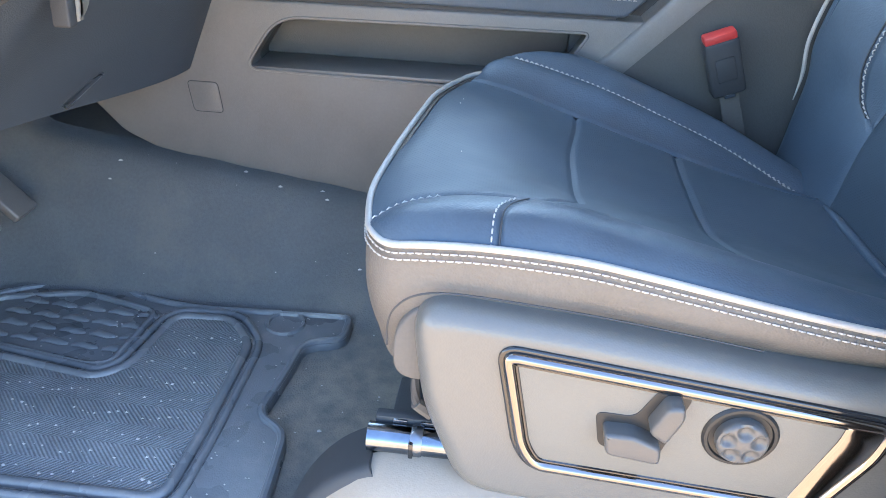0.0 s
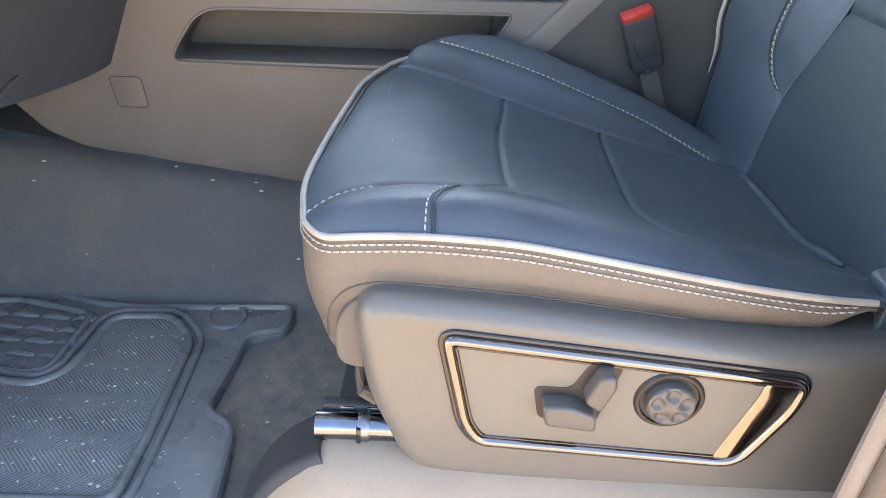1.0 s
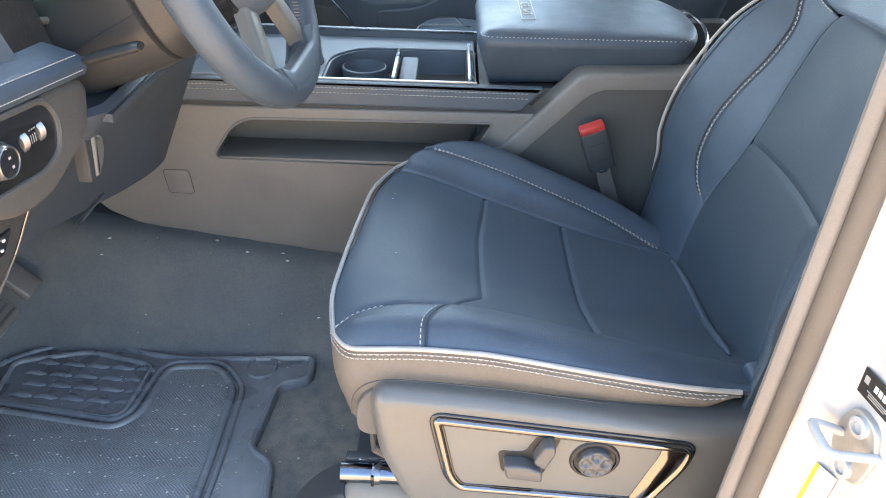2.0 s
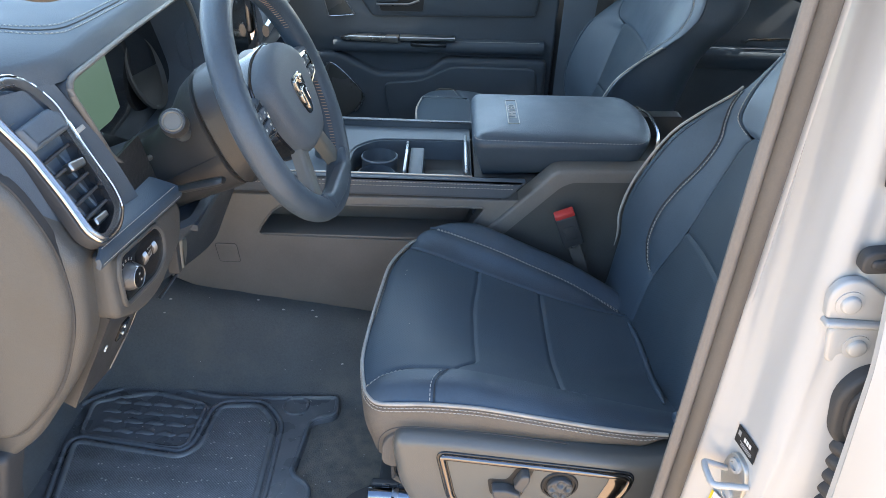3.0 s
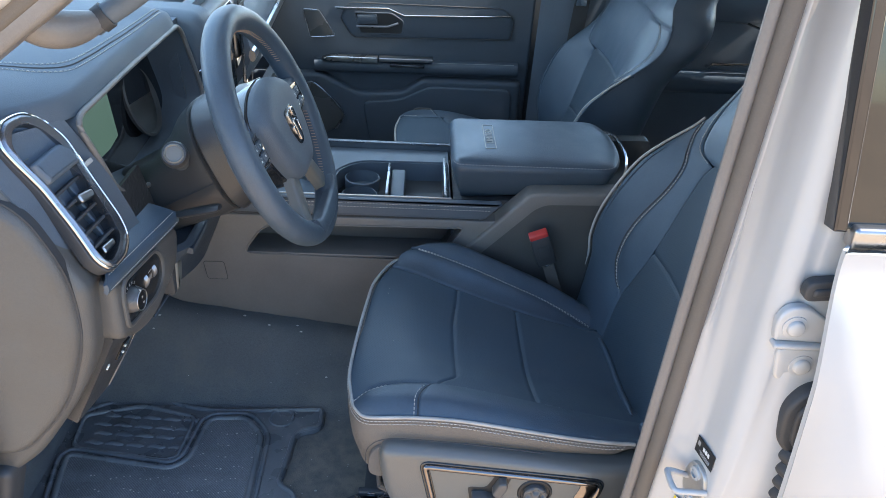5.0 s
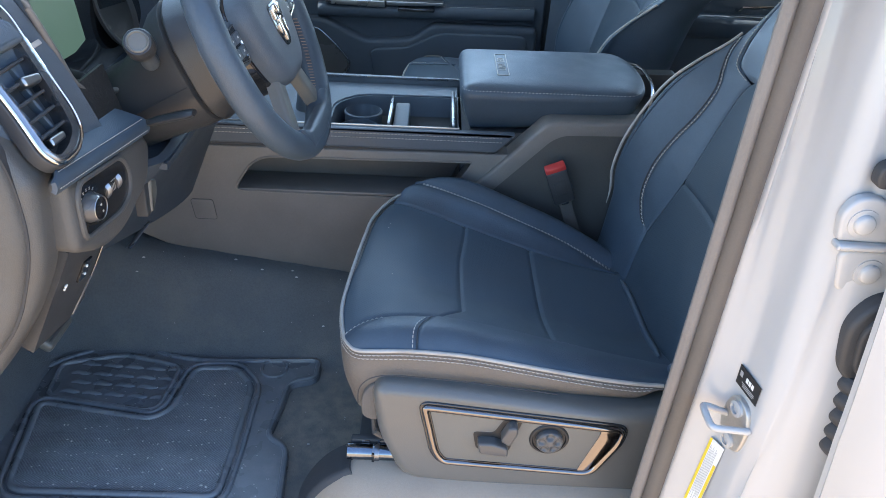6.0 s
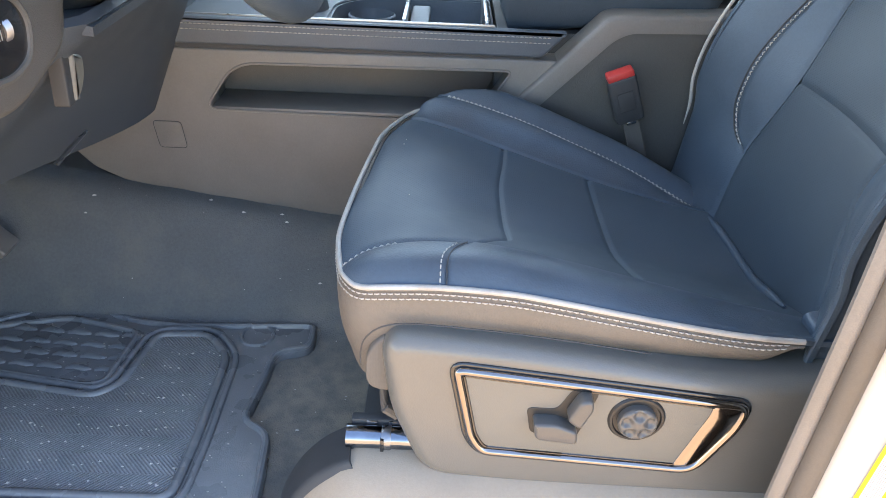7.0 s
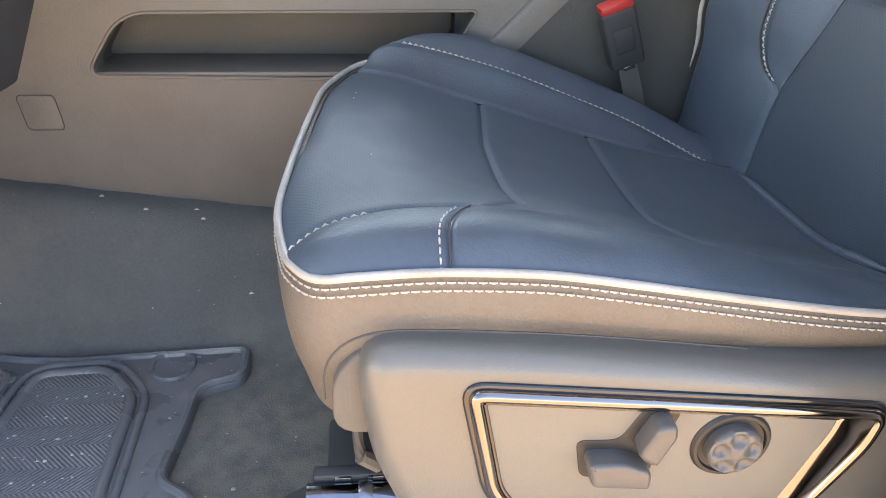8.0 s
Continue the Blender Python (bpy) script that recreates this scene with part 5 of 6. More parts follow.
part("stalk_cap", lathe([(0.0140, -0.001), (0.0136, 0.0018), (0.0122, 0.0026), (0.0112, 0.0020), (0.0106, 0.0010), (0.0, 0.0014)], axes(st1, ax.orthogonal(), ax.cross(ax.orthogonal()), ax), 28), PLASTIC_GREY, column, "grey stalk end cap")
part("tilt_lever", tube(smooth([(-0.30, -0.535, 1.178), (-0.27, -0.548, 1.188), (-0.24, -0.556, 1.199), (-0.205, -0.560, 1.209)], 5), [0.009] * 6 + [0.012] * 8 + [0.011, 0.008], 12, flat=0.5), COLUMN, column, "flat tilt lever")
wheel = thing("steering_wheel", "black leather-wrapped steering wheel with stitching and metal spokes", "steering wheel")
circle = [WM @ Vector((0.174 * math.cos(6.28319 * k / 96), 0.174 * math.sin(6.28319 * k / 96), 0)) for k in range(96)]
part("rim", tube(circle, 0.0204, 20, closed=True, up=n_w), LEATHER, wheel, "leather-wrapped rim")
rows = bmesh.new()
for a0, a1 in ((0.45, 1.9), (-1.1, -0.15)):
    for k in range(int((a1 - a0) / 0.034)):
        a = a0 + 0.034 * k
        p = WM @ Vector((0.1538 * math.cos(a), 0.1538 * math.sin(a), 0.0068))
        q = WM @ Vector((0.1530 * math.cos(a + 0.014), 0.1530 * math.sin(a + 0.014), 0.0))
        tube([p, q], 0.0006, 4, bm=rows)
tagged(part("rim_stitching", rows, THREAD_TAN, wheel, "tan cross stitching"), kind="stuff")
for a in (2.55, -1.05, 0.15, 4.0):
    ring = [WM @ (Matrix.Rotation(a, 4, "Z") @ Vector((0.174 + 0.0185 * math.cos(t), 0, 0.0185 * math.sin(t)))) for t in np.linspace(0, 6.28319, 24, endpoint=False)]
    part("rim_seam", tube(ring, 0.0008, 5, closed=True), BLACK, wheel)
HM = WM @ Matrix.Translation((0, -0.004, 0.015))
pad_out = rpoly([(-0.100, 0.05), (-0.04, 0.078), (0.04, 0.078), (0.092, 0.05), (0.082, -0.025), (0.045, -0.08), (-0.045, -0.08), (-0.082, -0.025)], 0.035, 6)
part("cover_gap", prism(inset(pad_out, -0.003), "xy", -0.045, -0.018, 0.004, m=HM), GLOSS, wheel)
part("airbag_cover", prism(pad_out, "xy", -0.045, 0.012, 0.024, m=HM, seg=6), PLASTIC_SOFT, wheel, "smooth airbag cover")
part("hub_back", lathe([(0.07, -0.05), (0.085, -0.045), (0.08, -0.02), (0.06, -0.012)], HM, 28), PLASTIC, wheel)
for g in (-1, 1):
    SM = HM @ Matrix.Translation((-0.002, 0, -0.013)) if g < 0 else HM
    sp = rpoly([(0.06 * g, 0.045), (0.165 * g, 0.035), (0.165 * g, -0.015), (0.06 * g, -0.025)], 0.012)
    part("spoke", prism(sp, "xy", -0.028, -0.004, 0.008, m=SM), PLASTIC_SOFT, wheel)
    bt = rpoly([(0.088 * g, 0.034), (0.142 * g, 0.028), (0.146 * g, -0.006), (0.09 * g, -0.016)], 0.008)
    pod = part("switch_pod", prism(bt, "xy", -0.02, -0.002, 0.002, m=SM), GLOSS, wheel, "gloss black switch pod")
    part("pod_trim", tube([SM @ Vector((q.x, q.y, -0.002)) for q in bt], 0.0014, 6, closed=True), CHROME, pod)
    for i in range(4):
        x, y = (0.102 + 0.022 * (i % 2)) * g, 0.018 - 0.018 * (i // 2)
        part("button", box(x - 0.009, x + 0.009, y - 0.007, y + 0.007, -0.004, 0.001, 0.0015, 2, SM), PLASTIC_SOFT, pod)
        part("button_mark", box(x - 0.002, x + 0.002, y - 0.0015, y + 0.0015, 0.001, 0.0012, 0, 1, SM), STICKER_W, pod)
    lo = rpoly([(0.022 * g, -0.055), (0.05 * g, -0.048), (0.092 * g, -0.132), (0.066 * g, -0.152)], 0.008)
    part("lower_spoke", prism(lo, "xy", -0.026, -0.008, 0.006, m=HM), PLASTIC_GREY, wheel, "satin grey lower spoke")
part("lower_spoke_web", prism(rpoly([(-0.09, -0.125), (-0.055, -0.142), (0.055, -0.142), (0.09, -0.125), (0.075, -0.165), (0, -0.172), (-0.075, -0.165)], 0.01), "xy", -0.012, 0.006, 0.006, m=HM), LEATHER, wheel)
emblem = rpoly([(-0.022, 0.026), (0.022, 0.026), (0.021, -0.006), (0.010, -0.029), (-0.010, -0.029), (-0.021, -0.006)], 0.008)
part("emblem_plate", prism(inset(emblem, -0.003), "xy", 0.005, 0.0135, 0.001, m=HM), GLOSS, wheel)
for pts in ([(-0.020, 0.024), (-0.004, 0.026), (-0.006, 0.012), (-0.018, 0.006)], [(0.020, 0.024), (0.004, 0.026), (0.006, 0.012), (0.018, 0.006)], [(-0.008, 0.008), (0.008, 0.008), (0.006, -0.026), (-0.006, -0.026)], [(-0.018, 0.002), (-0.011, 0.0), (-0.011, -0.018), (-0.016, -0.012)], [(0.018, 0.002), (0.011, 0.0), (0.011, -0.018), (0.016, -0.012)]):
    part("emblem_piece", prism(rpoly(pts, 0.003), "xy", 0.012, 0.0165, 0.001, m=HM), CHROME, wheel, "plain chrome emblem piece")
for g in (-1, 1):
    part("rear_switch", box(0.068 * g - 0.006, 0.068 * g + 0.006, -0.03, 0.03, -0.055, -0.04, 0.004, 2, HM), GLOSS, wheel)


# ---- door pillar between the left doors ----
pillar = thing("door_pillar", "white painted door pillar with rubber seal, hinge and labels", "car body", kind="structure")
PX = lambda z: 0.051 * (z - 0.93)
PY = lambda z: 0.125 * max(0.0, z - 1.05)


def pillar_section(z):
    w = 0.012 * step01(1.25, 0.9, z)
    inner = [(0.432, -0.80), (0.432, -0.839), (0.440, -0.845)]
    outer = [(0.455, -0.849), (0.464, -0.852), (0.470, -0.857), (0.474, -0.866), (0.479, -0.888), (0.484, -0.903), (0.493, -0.911), (0.505 - w, -0.913), (0.512 - w, -0.910), (0.519 - w, -0.9145), (0.535, -0.9155), (0.57, -0.918), (0.66, -0.92)]
    return [Vector((x + PX(z), y + 0.25 * PY(z), z)) for x, y in inner] + [Vector((x + PX(z), y + PY(z), z)) for x, y in outer] + [Vector((0.66, -0.80, z))]


part("pillar_skin", loft([pillar_section(z) for z in np.linspace(0.40, 1.82, 50)]), PAINT, pillar, "white painted pillar metal", 70)
seal_line = lambda x, y: smooth([(x + PX(z), y + 0.25 * PY(z), z) for z in np.linspace(0.55, 1.80, 14)], 3)
part("seal_lip", tube(seal_line(0.4075, -0.836), 0.0062, 10, up=(1, 0, 0), flat=1.3), PLASTIC, pillar, "dark inner seal lip")
part("seal_bulb", tube(seal_line(0.4235, -0.841), 0.0108, 12, up=(1, 0, 0)), SEAL, pillar, "brown-grey rubber seal bulb")
part("inner_trim", sheet(lambda u, v: (0.440 + PX(0.55 + 1.25 * u) + 0.215 * v, -0.80 + PY(0.55 + 1.25 * u) + 0.02 * v, 0.55 + 1.25 * u), 10, 4, 0.015, out=(0, 1, 0)), PLASTIC, pillar)


def flat(name, corners, thick, material, parent, label=""):
    """A thin plate from four corners, in turn."""
    a, b, c, d = (Vector(q) for q in corners)
    n = (b - a).cross(d - a).normalized()
    if n.y > 0:
        n = -n
    bm = bmesh.new()
    f = [bm.verts.new(q) for q in (a, b, c, d)]
    g = [bm.verts.new(q + n * thick) for q in (a, b, c, d)]
    bm.faces.new(f)
    bm.faces.new(g[::-1])
    for k in range(4):
        bm.faces.new((f[k], f[(k + 1) % 4], g[(k + 1) % 4], g[k]))
    return part(name, bm, material, parent, label)


def label_plate(name, corner, along, down, length, height, base, bars, label):
    """A sticker with bars for its print; bars: (position along, position down, length, height, material), all in parts of the whole."""
    c, e, f = Vector(corner), Vector(along).normalized() * length, Vector(down).normalized() * height
    n = e.cross(f).normalized()
    if n.x > 0:
        n = -n

    def slab(u0, u1, v0, v1, lift, thick):
        bm = bmesh.new()
        q = [c + e * u + f * v + n * lift for u, v in ((u0, v0), (u1, v0), (u1, v1), (u0, v1))]
        lo, hi = [bm.verts.new(p) for p in q], [bm.verts.new(p + n * thick) for p in q]
        bm.faces.new(lo)
        bm.faces.new(hi[::-1])
        for k in range(4):
            bm.faces.new((lo[k], lo[(k + 1) % 4], hi[(k + 1) % 4], hi[k]))
        return bm
    ob = part(name, slab(0, 1, 0, 1, 0.0, 0.0008), base, pillar, label)
    for u, v, l, h, m in bars:
        part("print", slab(u, u + l, v, v + h, 0.0007, 0.0004), m, ob)


label_plate("maker_label", (0.4748, -0.8562, 1.0537), (0.0108, -0.0366, -0.0047), (-0.0011, -0.0012, -0.0245), 0.0385, 0.0245, STICKER, [(0.08, 0.22, 0.13, 0.28, PRINT_GREY), (0.38, 0.26, 0.10, 0.24, STICKER_W), (0.51, 0.26, 0.10, 0.24, STICKER_W), (0.64, 0.26, 0.10, 0.24, STICKER_W), (0.24, 0.66, 0.6, 0.04, PRINT_GREY), (0.3, 0.74, 0.55, 0.04, PRINT_GREY), (0.3, 0.82, 0.5, 0.04, PRINT_GREY)], "small black sticker with pale print")
label_plate("warning_label", (0.4662, -0.8556, 0.939), (0.0088, -0.0197, 0.001), (-0.0083, 0.0026, -0.0985), 0.0225, 0.112, STICKER_W, [(0.0, 0.0, 0.16, 1.0, STICKER_Y), (0.82, 0.28, 0.18, 0.72, STICKER_Y)] + [(0.22 + 0.07 * i, 0.08 + 0.03 * (i % 3), 0.014, 0.8 - 0.1 * (i % 2), PRINT_GREY) for i in range(8)], "white and yellow tyre label with unreadable print")
# striker, hinge, plug and cable boot
striker = part("striker", tube(smooth([(0.482, -0.861, 0.980), (0.462, -0.864, 0.990), (0.443, -0.867, 0.999), (0.438, -0.873, 1.001), (0.438, -0.898, 1.001), (0.443, -0.904, 1.0), (0.462, -0.902, 0.996), (0.484, -0.898, 0.990)], 5), 0.0042, 10), PAINT, pillar, "painted steel door striker")
sx = axes((0.478, -0.877, 0.982), (0.25, -0.97, 0), (0, 0, 1), (-0.97, -0.25, 0))
part("striker_plate", prism(rpoly([(-0.022, -0.02), (0.0, -0.036), (0.018, -0.03), (0.024, 0.0), (0.015, 0.034), (-0.012, 0.038), (-0.024, 0.01)], 0.014), "xy", -0.006, 0.0035, 0.002, m=sx), ZINC, striker, "dull zinc striker plate")
for z in (-0.024, 0.024):
    part("bolt", lathe([(0.010, 0.0), (0.010, 0.004), (0.006, 0.005), (0.006, 0.002), (0.0004, 0.002)], sx @ Matrix.Translation((0.0, z, 0.003)), 18), PAINT, striker)
leaf = prism(rpoly([(0.508, 1.240), (0.504, 1.268), (0.514, 1.286), (0.536, 1.288), (0.575, 1.262), (0.60, 1.250), (0.60, 1.236)], [0.004, 0.012, 0.012, 0.012, 0.01, 0.004, 0.004]), "xz", -0.885, -0.8955, 0.004, seg=4)
part("hinge_leaf", leaf, PAINT, pillar, "white painted hinge leaf")
part("hinge_lip", prism(rpoly([(0.507, 1.232), (0.508, 1.239), (0.60, 1.238), (0.60, 1.231)], 0.003), "xz", -0.885, -0.902, 0.003, seg=3), PAINT, pillar)
part("hinge_leaf", prism(rpoly([(0.522, 1.182), (0.514, 1.230), (0.60, 1.230), (0.60, 1.182)], 0.012), "xz", -0.888, -0.8965, 0.004, seg=4), PAINT, pillar)
for x, z, y in ((0.527, 1.260, -0.8955), (0.549, 1.206, -0.8965)):
    part("hinge_bolt", lathe([(0.0150, -0.001), (0.0148, 0.0012), (0.0105, 0.0018), (0.0098, 0.005), (0.008, 0.0064), (0.0004, 0.0064)], axes((x, y, z), (1, 0, 0), (0, 0, 1), (0, -1, 0)), 24), PAINT, pillar, "painted hinge bolt")
for x, z, y in ((0.566, 1.2515, -0.8962), (0.572, 1.217, -0.8972)):
    part("hinge_hole", lathe([(0.0042, 0.0), (0.0040, 0.0007), (0.0004, 0.0007)], axes((x, y, z), (1, 0, 0), (0, 0, 0.7), (0, -1, 0)), 14), BLACK, pillar)
stad = lambda k: rpoly([(0.524 + k, 1.296 + k), (0.524 + k, 1.322 - k), (0.60, 1.330 - k), (0.60, 1.302 + k)], 0.014, 6)
part("plug", prism(stad(0.0), "xz", -0.885, -0.8985, 0.003), BLACK, pillar, "long black rubber plug")
part("plug_centre", prism(stad(0.008), "xz", -0.89, -0.9015, 0.003), BLACK, pillar)
grom = rpoly([(0.542, 1.100), (0.537, 1.155), (0.560, 1.187), (0.61, 1.19), (0.62, 1.085), (0.565, 1.076)], 0.025)
part("grommet", prism(grom, "xz", -0.90, -0.918, 0.006), BLACK, pillar, "oval black rubber grommet")
part("grommet_core", prism(inset(grom, 0.012), "xz", -0.91, -0.924, 0.004), BLACK, pillar)
bell = [(0.0245 + 0.0055 * abs(math.sin(1.5708 * i / 4)), 0.0026 * i) for i in range(41)] + [(0.015, 0.109)]
part("cable_boot", lathe(bell, axes((0.580, -0.908, 1.090), (0, 1, -0.101), (1, 0, 0.05), (0.05, -0.10, -0.99)), 28), BLACK, pillar, "ribbed black cable boot", )

# ---- rear left door ----
rdoor = tagged(new("door_1"), "closed white rear door with chrome belt trim", "car door", kind="structure")
D_Y = curve1([(0.45, -0.93), (0.7, -0.985), (0.9, -0.995), (1.068, -0.986), (1.157, -0.971), (1.285, -0.940), (1.335, -0.918), (1.365, -0.898)])


D_X = curve1([(0.45, 0.585), (0.9535, 0.556), (1.006, 0.5525), (1.08, 0.549), (1.184, 0.543), (1.25, 0.540), (1.35, 0.539), (1.38, 0.539)])


def door_skin(u, v):
    z = 0.45 + 0.92 * v
    a = u * 1.06 - 0.06
    x = D_X(z)
    y = -0.945 + 0.03 * step01(1.2, 1.37, z)
    if a < 0:
        return Vector((x - 0.85 * a, y - 0.9 * a, z))
    return Vector((x + a, y + min(D_Y(z) - y, 0) * (1 - math.exp(-a / 0.025)), z))


part("door_skin", sheet(door_skin, 120, 60, 0.004, out=(0, -1, 0.2)), PAINT, rdoor, "white painted door skin")
part("belt_trim", box(0.553, 1.5, -0.902, -0.880, 1.366, 1.392, 0.005, 3), SATIN, rdoor, "satin belt trim")
part("window_frame", prism(rpoly([(0.534, 1.384), (0.549, 1.384), (0.517, 1.81), (0.500, 1.81)], 0.002), "xz", -0.87, -0.893, 0.003, m=Matrix.Translation((0, -0.893, 1.392)) @ Matrix.Rotation(radians(-8.5), 4, "X") @ Matrix.Translation((0, 0.893, -1.392))), GLOSS, rdoor, "black window post")
part("window_pane", sheet(lambda u, v: (0.542 + 0.9 * u - 0.034 * v, -0.889 + 0.0615 * v, 1.386 + 0.41 * v), 2, 2, 0.004, out=(0, -1, 0)), SCREEN, rdoor, "dark tinted window glass")

# ---- passenger's front door, seen across the cab ----
pdoor = tagged(new("door_2"), "closed passenger door trim with chrome strip and pull handle", "car door", kind="structure")
part("door_core", prism(rpoly([(-0.46, 0.55), (0.428, 0.55), (0.440, 1.275), (-0.46, 1.275)], 0.012), "xz", 0.90, 0.80, 0.008), DOOR_TRIM, pdoor, "dark soft door trim")
up = rpoly([(-0.13, 1.2065), (0.342, 1.2075), (0.378, 1.172), (0.370, 1.1125), (-0.12, 1.100), (-0.16, 1.16)], [0.015, 0.02, 0.015, 0.012, 0.015, 0.015])
part("door_edge", box(0.41, 0.53, 0.835, 0.89, 0.55, 1.275, 0.004), BLACK, pdoor)
part("upper_inset", prism(up, "xz", 0.81, 0.792, 0.006), DOOR_TRIM, pdoor)
part("inset_line", tube([(q.x, 0.7935, q.y) for q in up], 0.0018, 6, closed=True), BLACK, pdoor)
part("chrome_strip", tube([(-0.172, 0.787, 1.190), (-0.012, 0.785, 1.195), (0.038, 0.785, 1.175), (0.363, 0.786, 1.185)], 0.0030, 8, flat=1.2), CHROME, pdoor, "kinked chrome strip")
hp = rpoly([(-0.118, 1.180), (0.0, 1.181), (0.038, 1.158), (0.034, 1.114), (-0.098, 1.1125)], 0.010)
part("handle_cup", prism(hp, "xz", 0.80, 0.789, 0.002, inner=inset(hp, 0.004)), DOOR_TRIM, pdoor)
part("cup_back", prism(inset(hp, 0.003), "xz", 0.81, 0.7915, 0.0), RECESS_SHADE, pdoor)
part("handle_block", prism(rpoly([(-0.108, 1.172), (-0.046, 1.175), (-0.042, 1.146), (-0.104, 1.143)], 0.006), "xz", 0.80, 0.781, 0.004), DOOR_TRIM, pdoor)
part("inner_handle", tube([(-0.108, 0.784, 1.1376), (-0.012, 0.780, 1.140), (0.020, 0.782, 1.152)], 0.0026, 8, flat=1.4), DARK_SATIN, pdoor, "inner door handle")


def ledge(u, v):
    x = -0.24 + 0.64 * u
    a = v * math.pi
    return Vector((x, 0.802 - 0.036 * abs(math.sin(a)) ** 0.4, 1.012 + 0.008 * u + 0.020 * math.cos(a)))


part("armrest", sheet(ledge, 20, 20, 0.004, out=(0, -1, 0)), DOOR_TRIM, pdoor, "padded leather armrest")
rows = bmesh.new()
stitches([ledge(u, 0.16) + Vector((0, -0.001, 0.001)) for u in np.linspace(0.58, 0.98, 24)], (0, -0.7, 0.7), rows)
tagged(part("armrest_stitching", rows, THREAD, pdoor, "light grey stitching"), kind="stuff")
for pts in ([(-0.217, 1.040), (-0.190, 1.049), (-0.041, 1.0495), (-0.041, 1.030), (-0.20, 1.034)], [(-0.038, 1.0495), (0.131, 1.050), (0.128, 1.040), (-0.038, 1.036)]):
    part("pull_strip", prism(rpoly(pts, 0.003), "xz", 0.785, 0.757, 0.003, seg=3), SATIN, pdoor, "satin metal pull strip")
part("switch_bar", box(-0.004, 0.105, 0.752, 0.77, 1.022, 1.032, 0.003, 2), GLOSS, pdoor)
lowp = rpoly([(-0.44, 0.58), (0.415, 0.58), (0.415, 0.985), (0.10, 0.985), (0.04, 0.94), (-0.10, 0.93), (-0.22, 0.99), (-0.44, 0.99)], 0.02)
part("map_pocket", prism(lowp, "xz", 0.81, 0.768, 0.015, seg=4), DOOR_TRIM, pdoor, "moulded lower door pocket")
part("pocket_panel", prism(rpoly([(-0.09, 0.905), (0.03, 0.915), (0.12, 0.962), (0.385, 0.962), (0.395, 0.72), (-0.06, 0.72)], 0.03), "xz", 0.775, 0.760, 0.006, seg=3), DOOR_TRIM, pdoor, "padded pocket facing")
spk = rpoly([(-0.272, 1.181), (-0.224, 1.180), (-0.173, 1.103), (-0.252, 1.096)], 0.008)
part("tweeter_grille", prism(spk, "xz", 0.805, 0.790, 0.004), SWITCH, pdoor, "small loudspeaker grille")
part("tweeter_rim", tube([(q.x, 0.79, q.y) for q in spk], 0.0016, 6, closed=True), DARK_SATIN, pdoor)
cone = rpoly([(-0.262, 0.958), (-0.240, 0.960), (-0.200, 0.925), (-0.157, 0.876), (-0.152, 0.850), (-0.177, 0.810), (-0.22, 0.785), (-0.275, 0.80), (-0.29, 0.87)], 0.012)
part("speaker_grille", prism(cone, "xz", 0.775, 0.761, 0.004, seg=3), SWITCH, pdoor, "lower door loudspeaker grille")
part("speaker_trim", tube(smooth([(-0.262, 0.760, 0.960), (-0.240, 0.759, 0.961), (-0.200, 0.758, 0.927), (-0.157, 0.757, 0.878), (-0.151, 0.757, 0.850), (-0.177, 0.757, 0.809)], 5), 0.0026, 8), DARK_SATIN, pdoor, "satin trim round the loudspeaker")
gl = part("window_pane", sheet(lambda u, v: (-0.42 + 0.84 * u, 0.85 - 0.10 * v, 1.275 + 0.5 * v), 2, 2, 0.004, out=(0, 1, 0)), GLASS, pdoor)
gl.visible_shadow = False
part("belt_moulding", box(-0.46, 0.452, 0.80, 0.86, 1.268, 1.287, 0.004), BLACK, pdoor)

# passenger's side pillar and rear door
post = tagged(new("pillar_right"), "dark plastic pillar trim with seat belt webbing", "car body", kind="structure")
part("post_trim", sheet(lambda u, v: (0.44 + 0.22 * v + 0.02 * u, 0.795 - 0.02 * math.sin(math.pi * v) - 0.06 * u ** 2, 0.60 + 1.25 * u), 12, 8, 0.03, out=(0, -1, 0)), PLASTIC_SOFT, post)
belt = thing("seat_belt", "grey seat belt webbing with chrome tongue on the pillar", "seat belt")
part("webbing", sheet(lambda u, v: (0.525 + 0.045 * v + 0.05 * u, 0.745 - 0.02 * u, 0.95 + 0.75 * u), 6, 2, 0.0015, out=(0, -1, 0)), CLOTH, belt)
part("tongue", box(0.545, 0.58, 0.728, 0.736, 1.24, 1.30, 0.003, 2), CHROME, belt, "chrome belt tongue")
part("tongue_grip", box(0.54, 0.59, 0.724, 0.74, 1.29, 1.325, 0.005, 2), BLACK, belt)
rd2 = tagged(new("door_3"), "closed rear passenger door trim with chrome handle", "car door", kind="structure")
part("door_core", box(0.62, 1.66, 0.79, 0.89, 0.55, 1.285, 0.008), PLASTIC_SOFT, rd2)
part("door_rail", box(0.64, 1.6, 0.77, 0.80, 1.20, 1.285, 0.01), PLASTIC_SOFT, rd2)
part("pull_handle", tube([(1.0, 0.785, 1.062), (1.0, 0.757, 1.066), (1.005, 0.755, 1.076), (1.17, 0.755, 1.08)], 0.005, 8), CHROME, rd2, "chrome pull strip")
part("door_handle", tube([(1.09, 0.76, 1.205), (1.135, 0.755, 1.190)], 0.004, 8), CHROME, rd2)
part("armrest", box(0.7, 1.55, 0.745, 0.80, 0.98, 1.05, 0.02, 3), LEATHER, rd2)
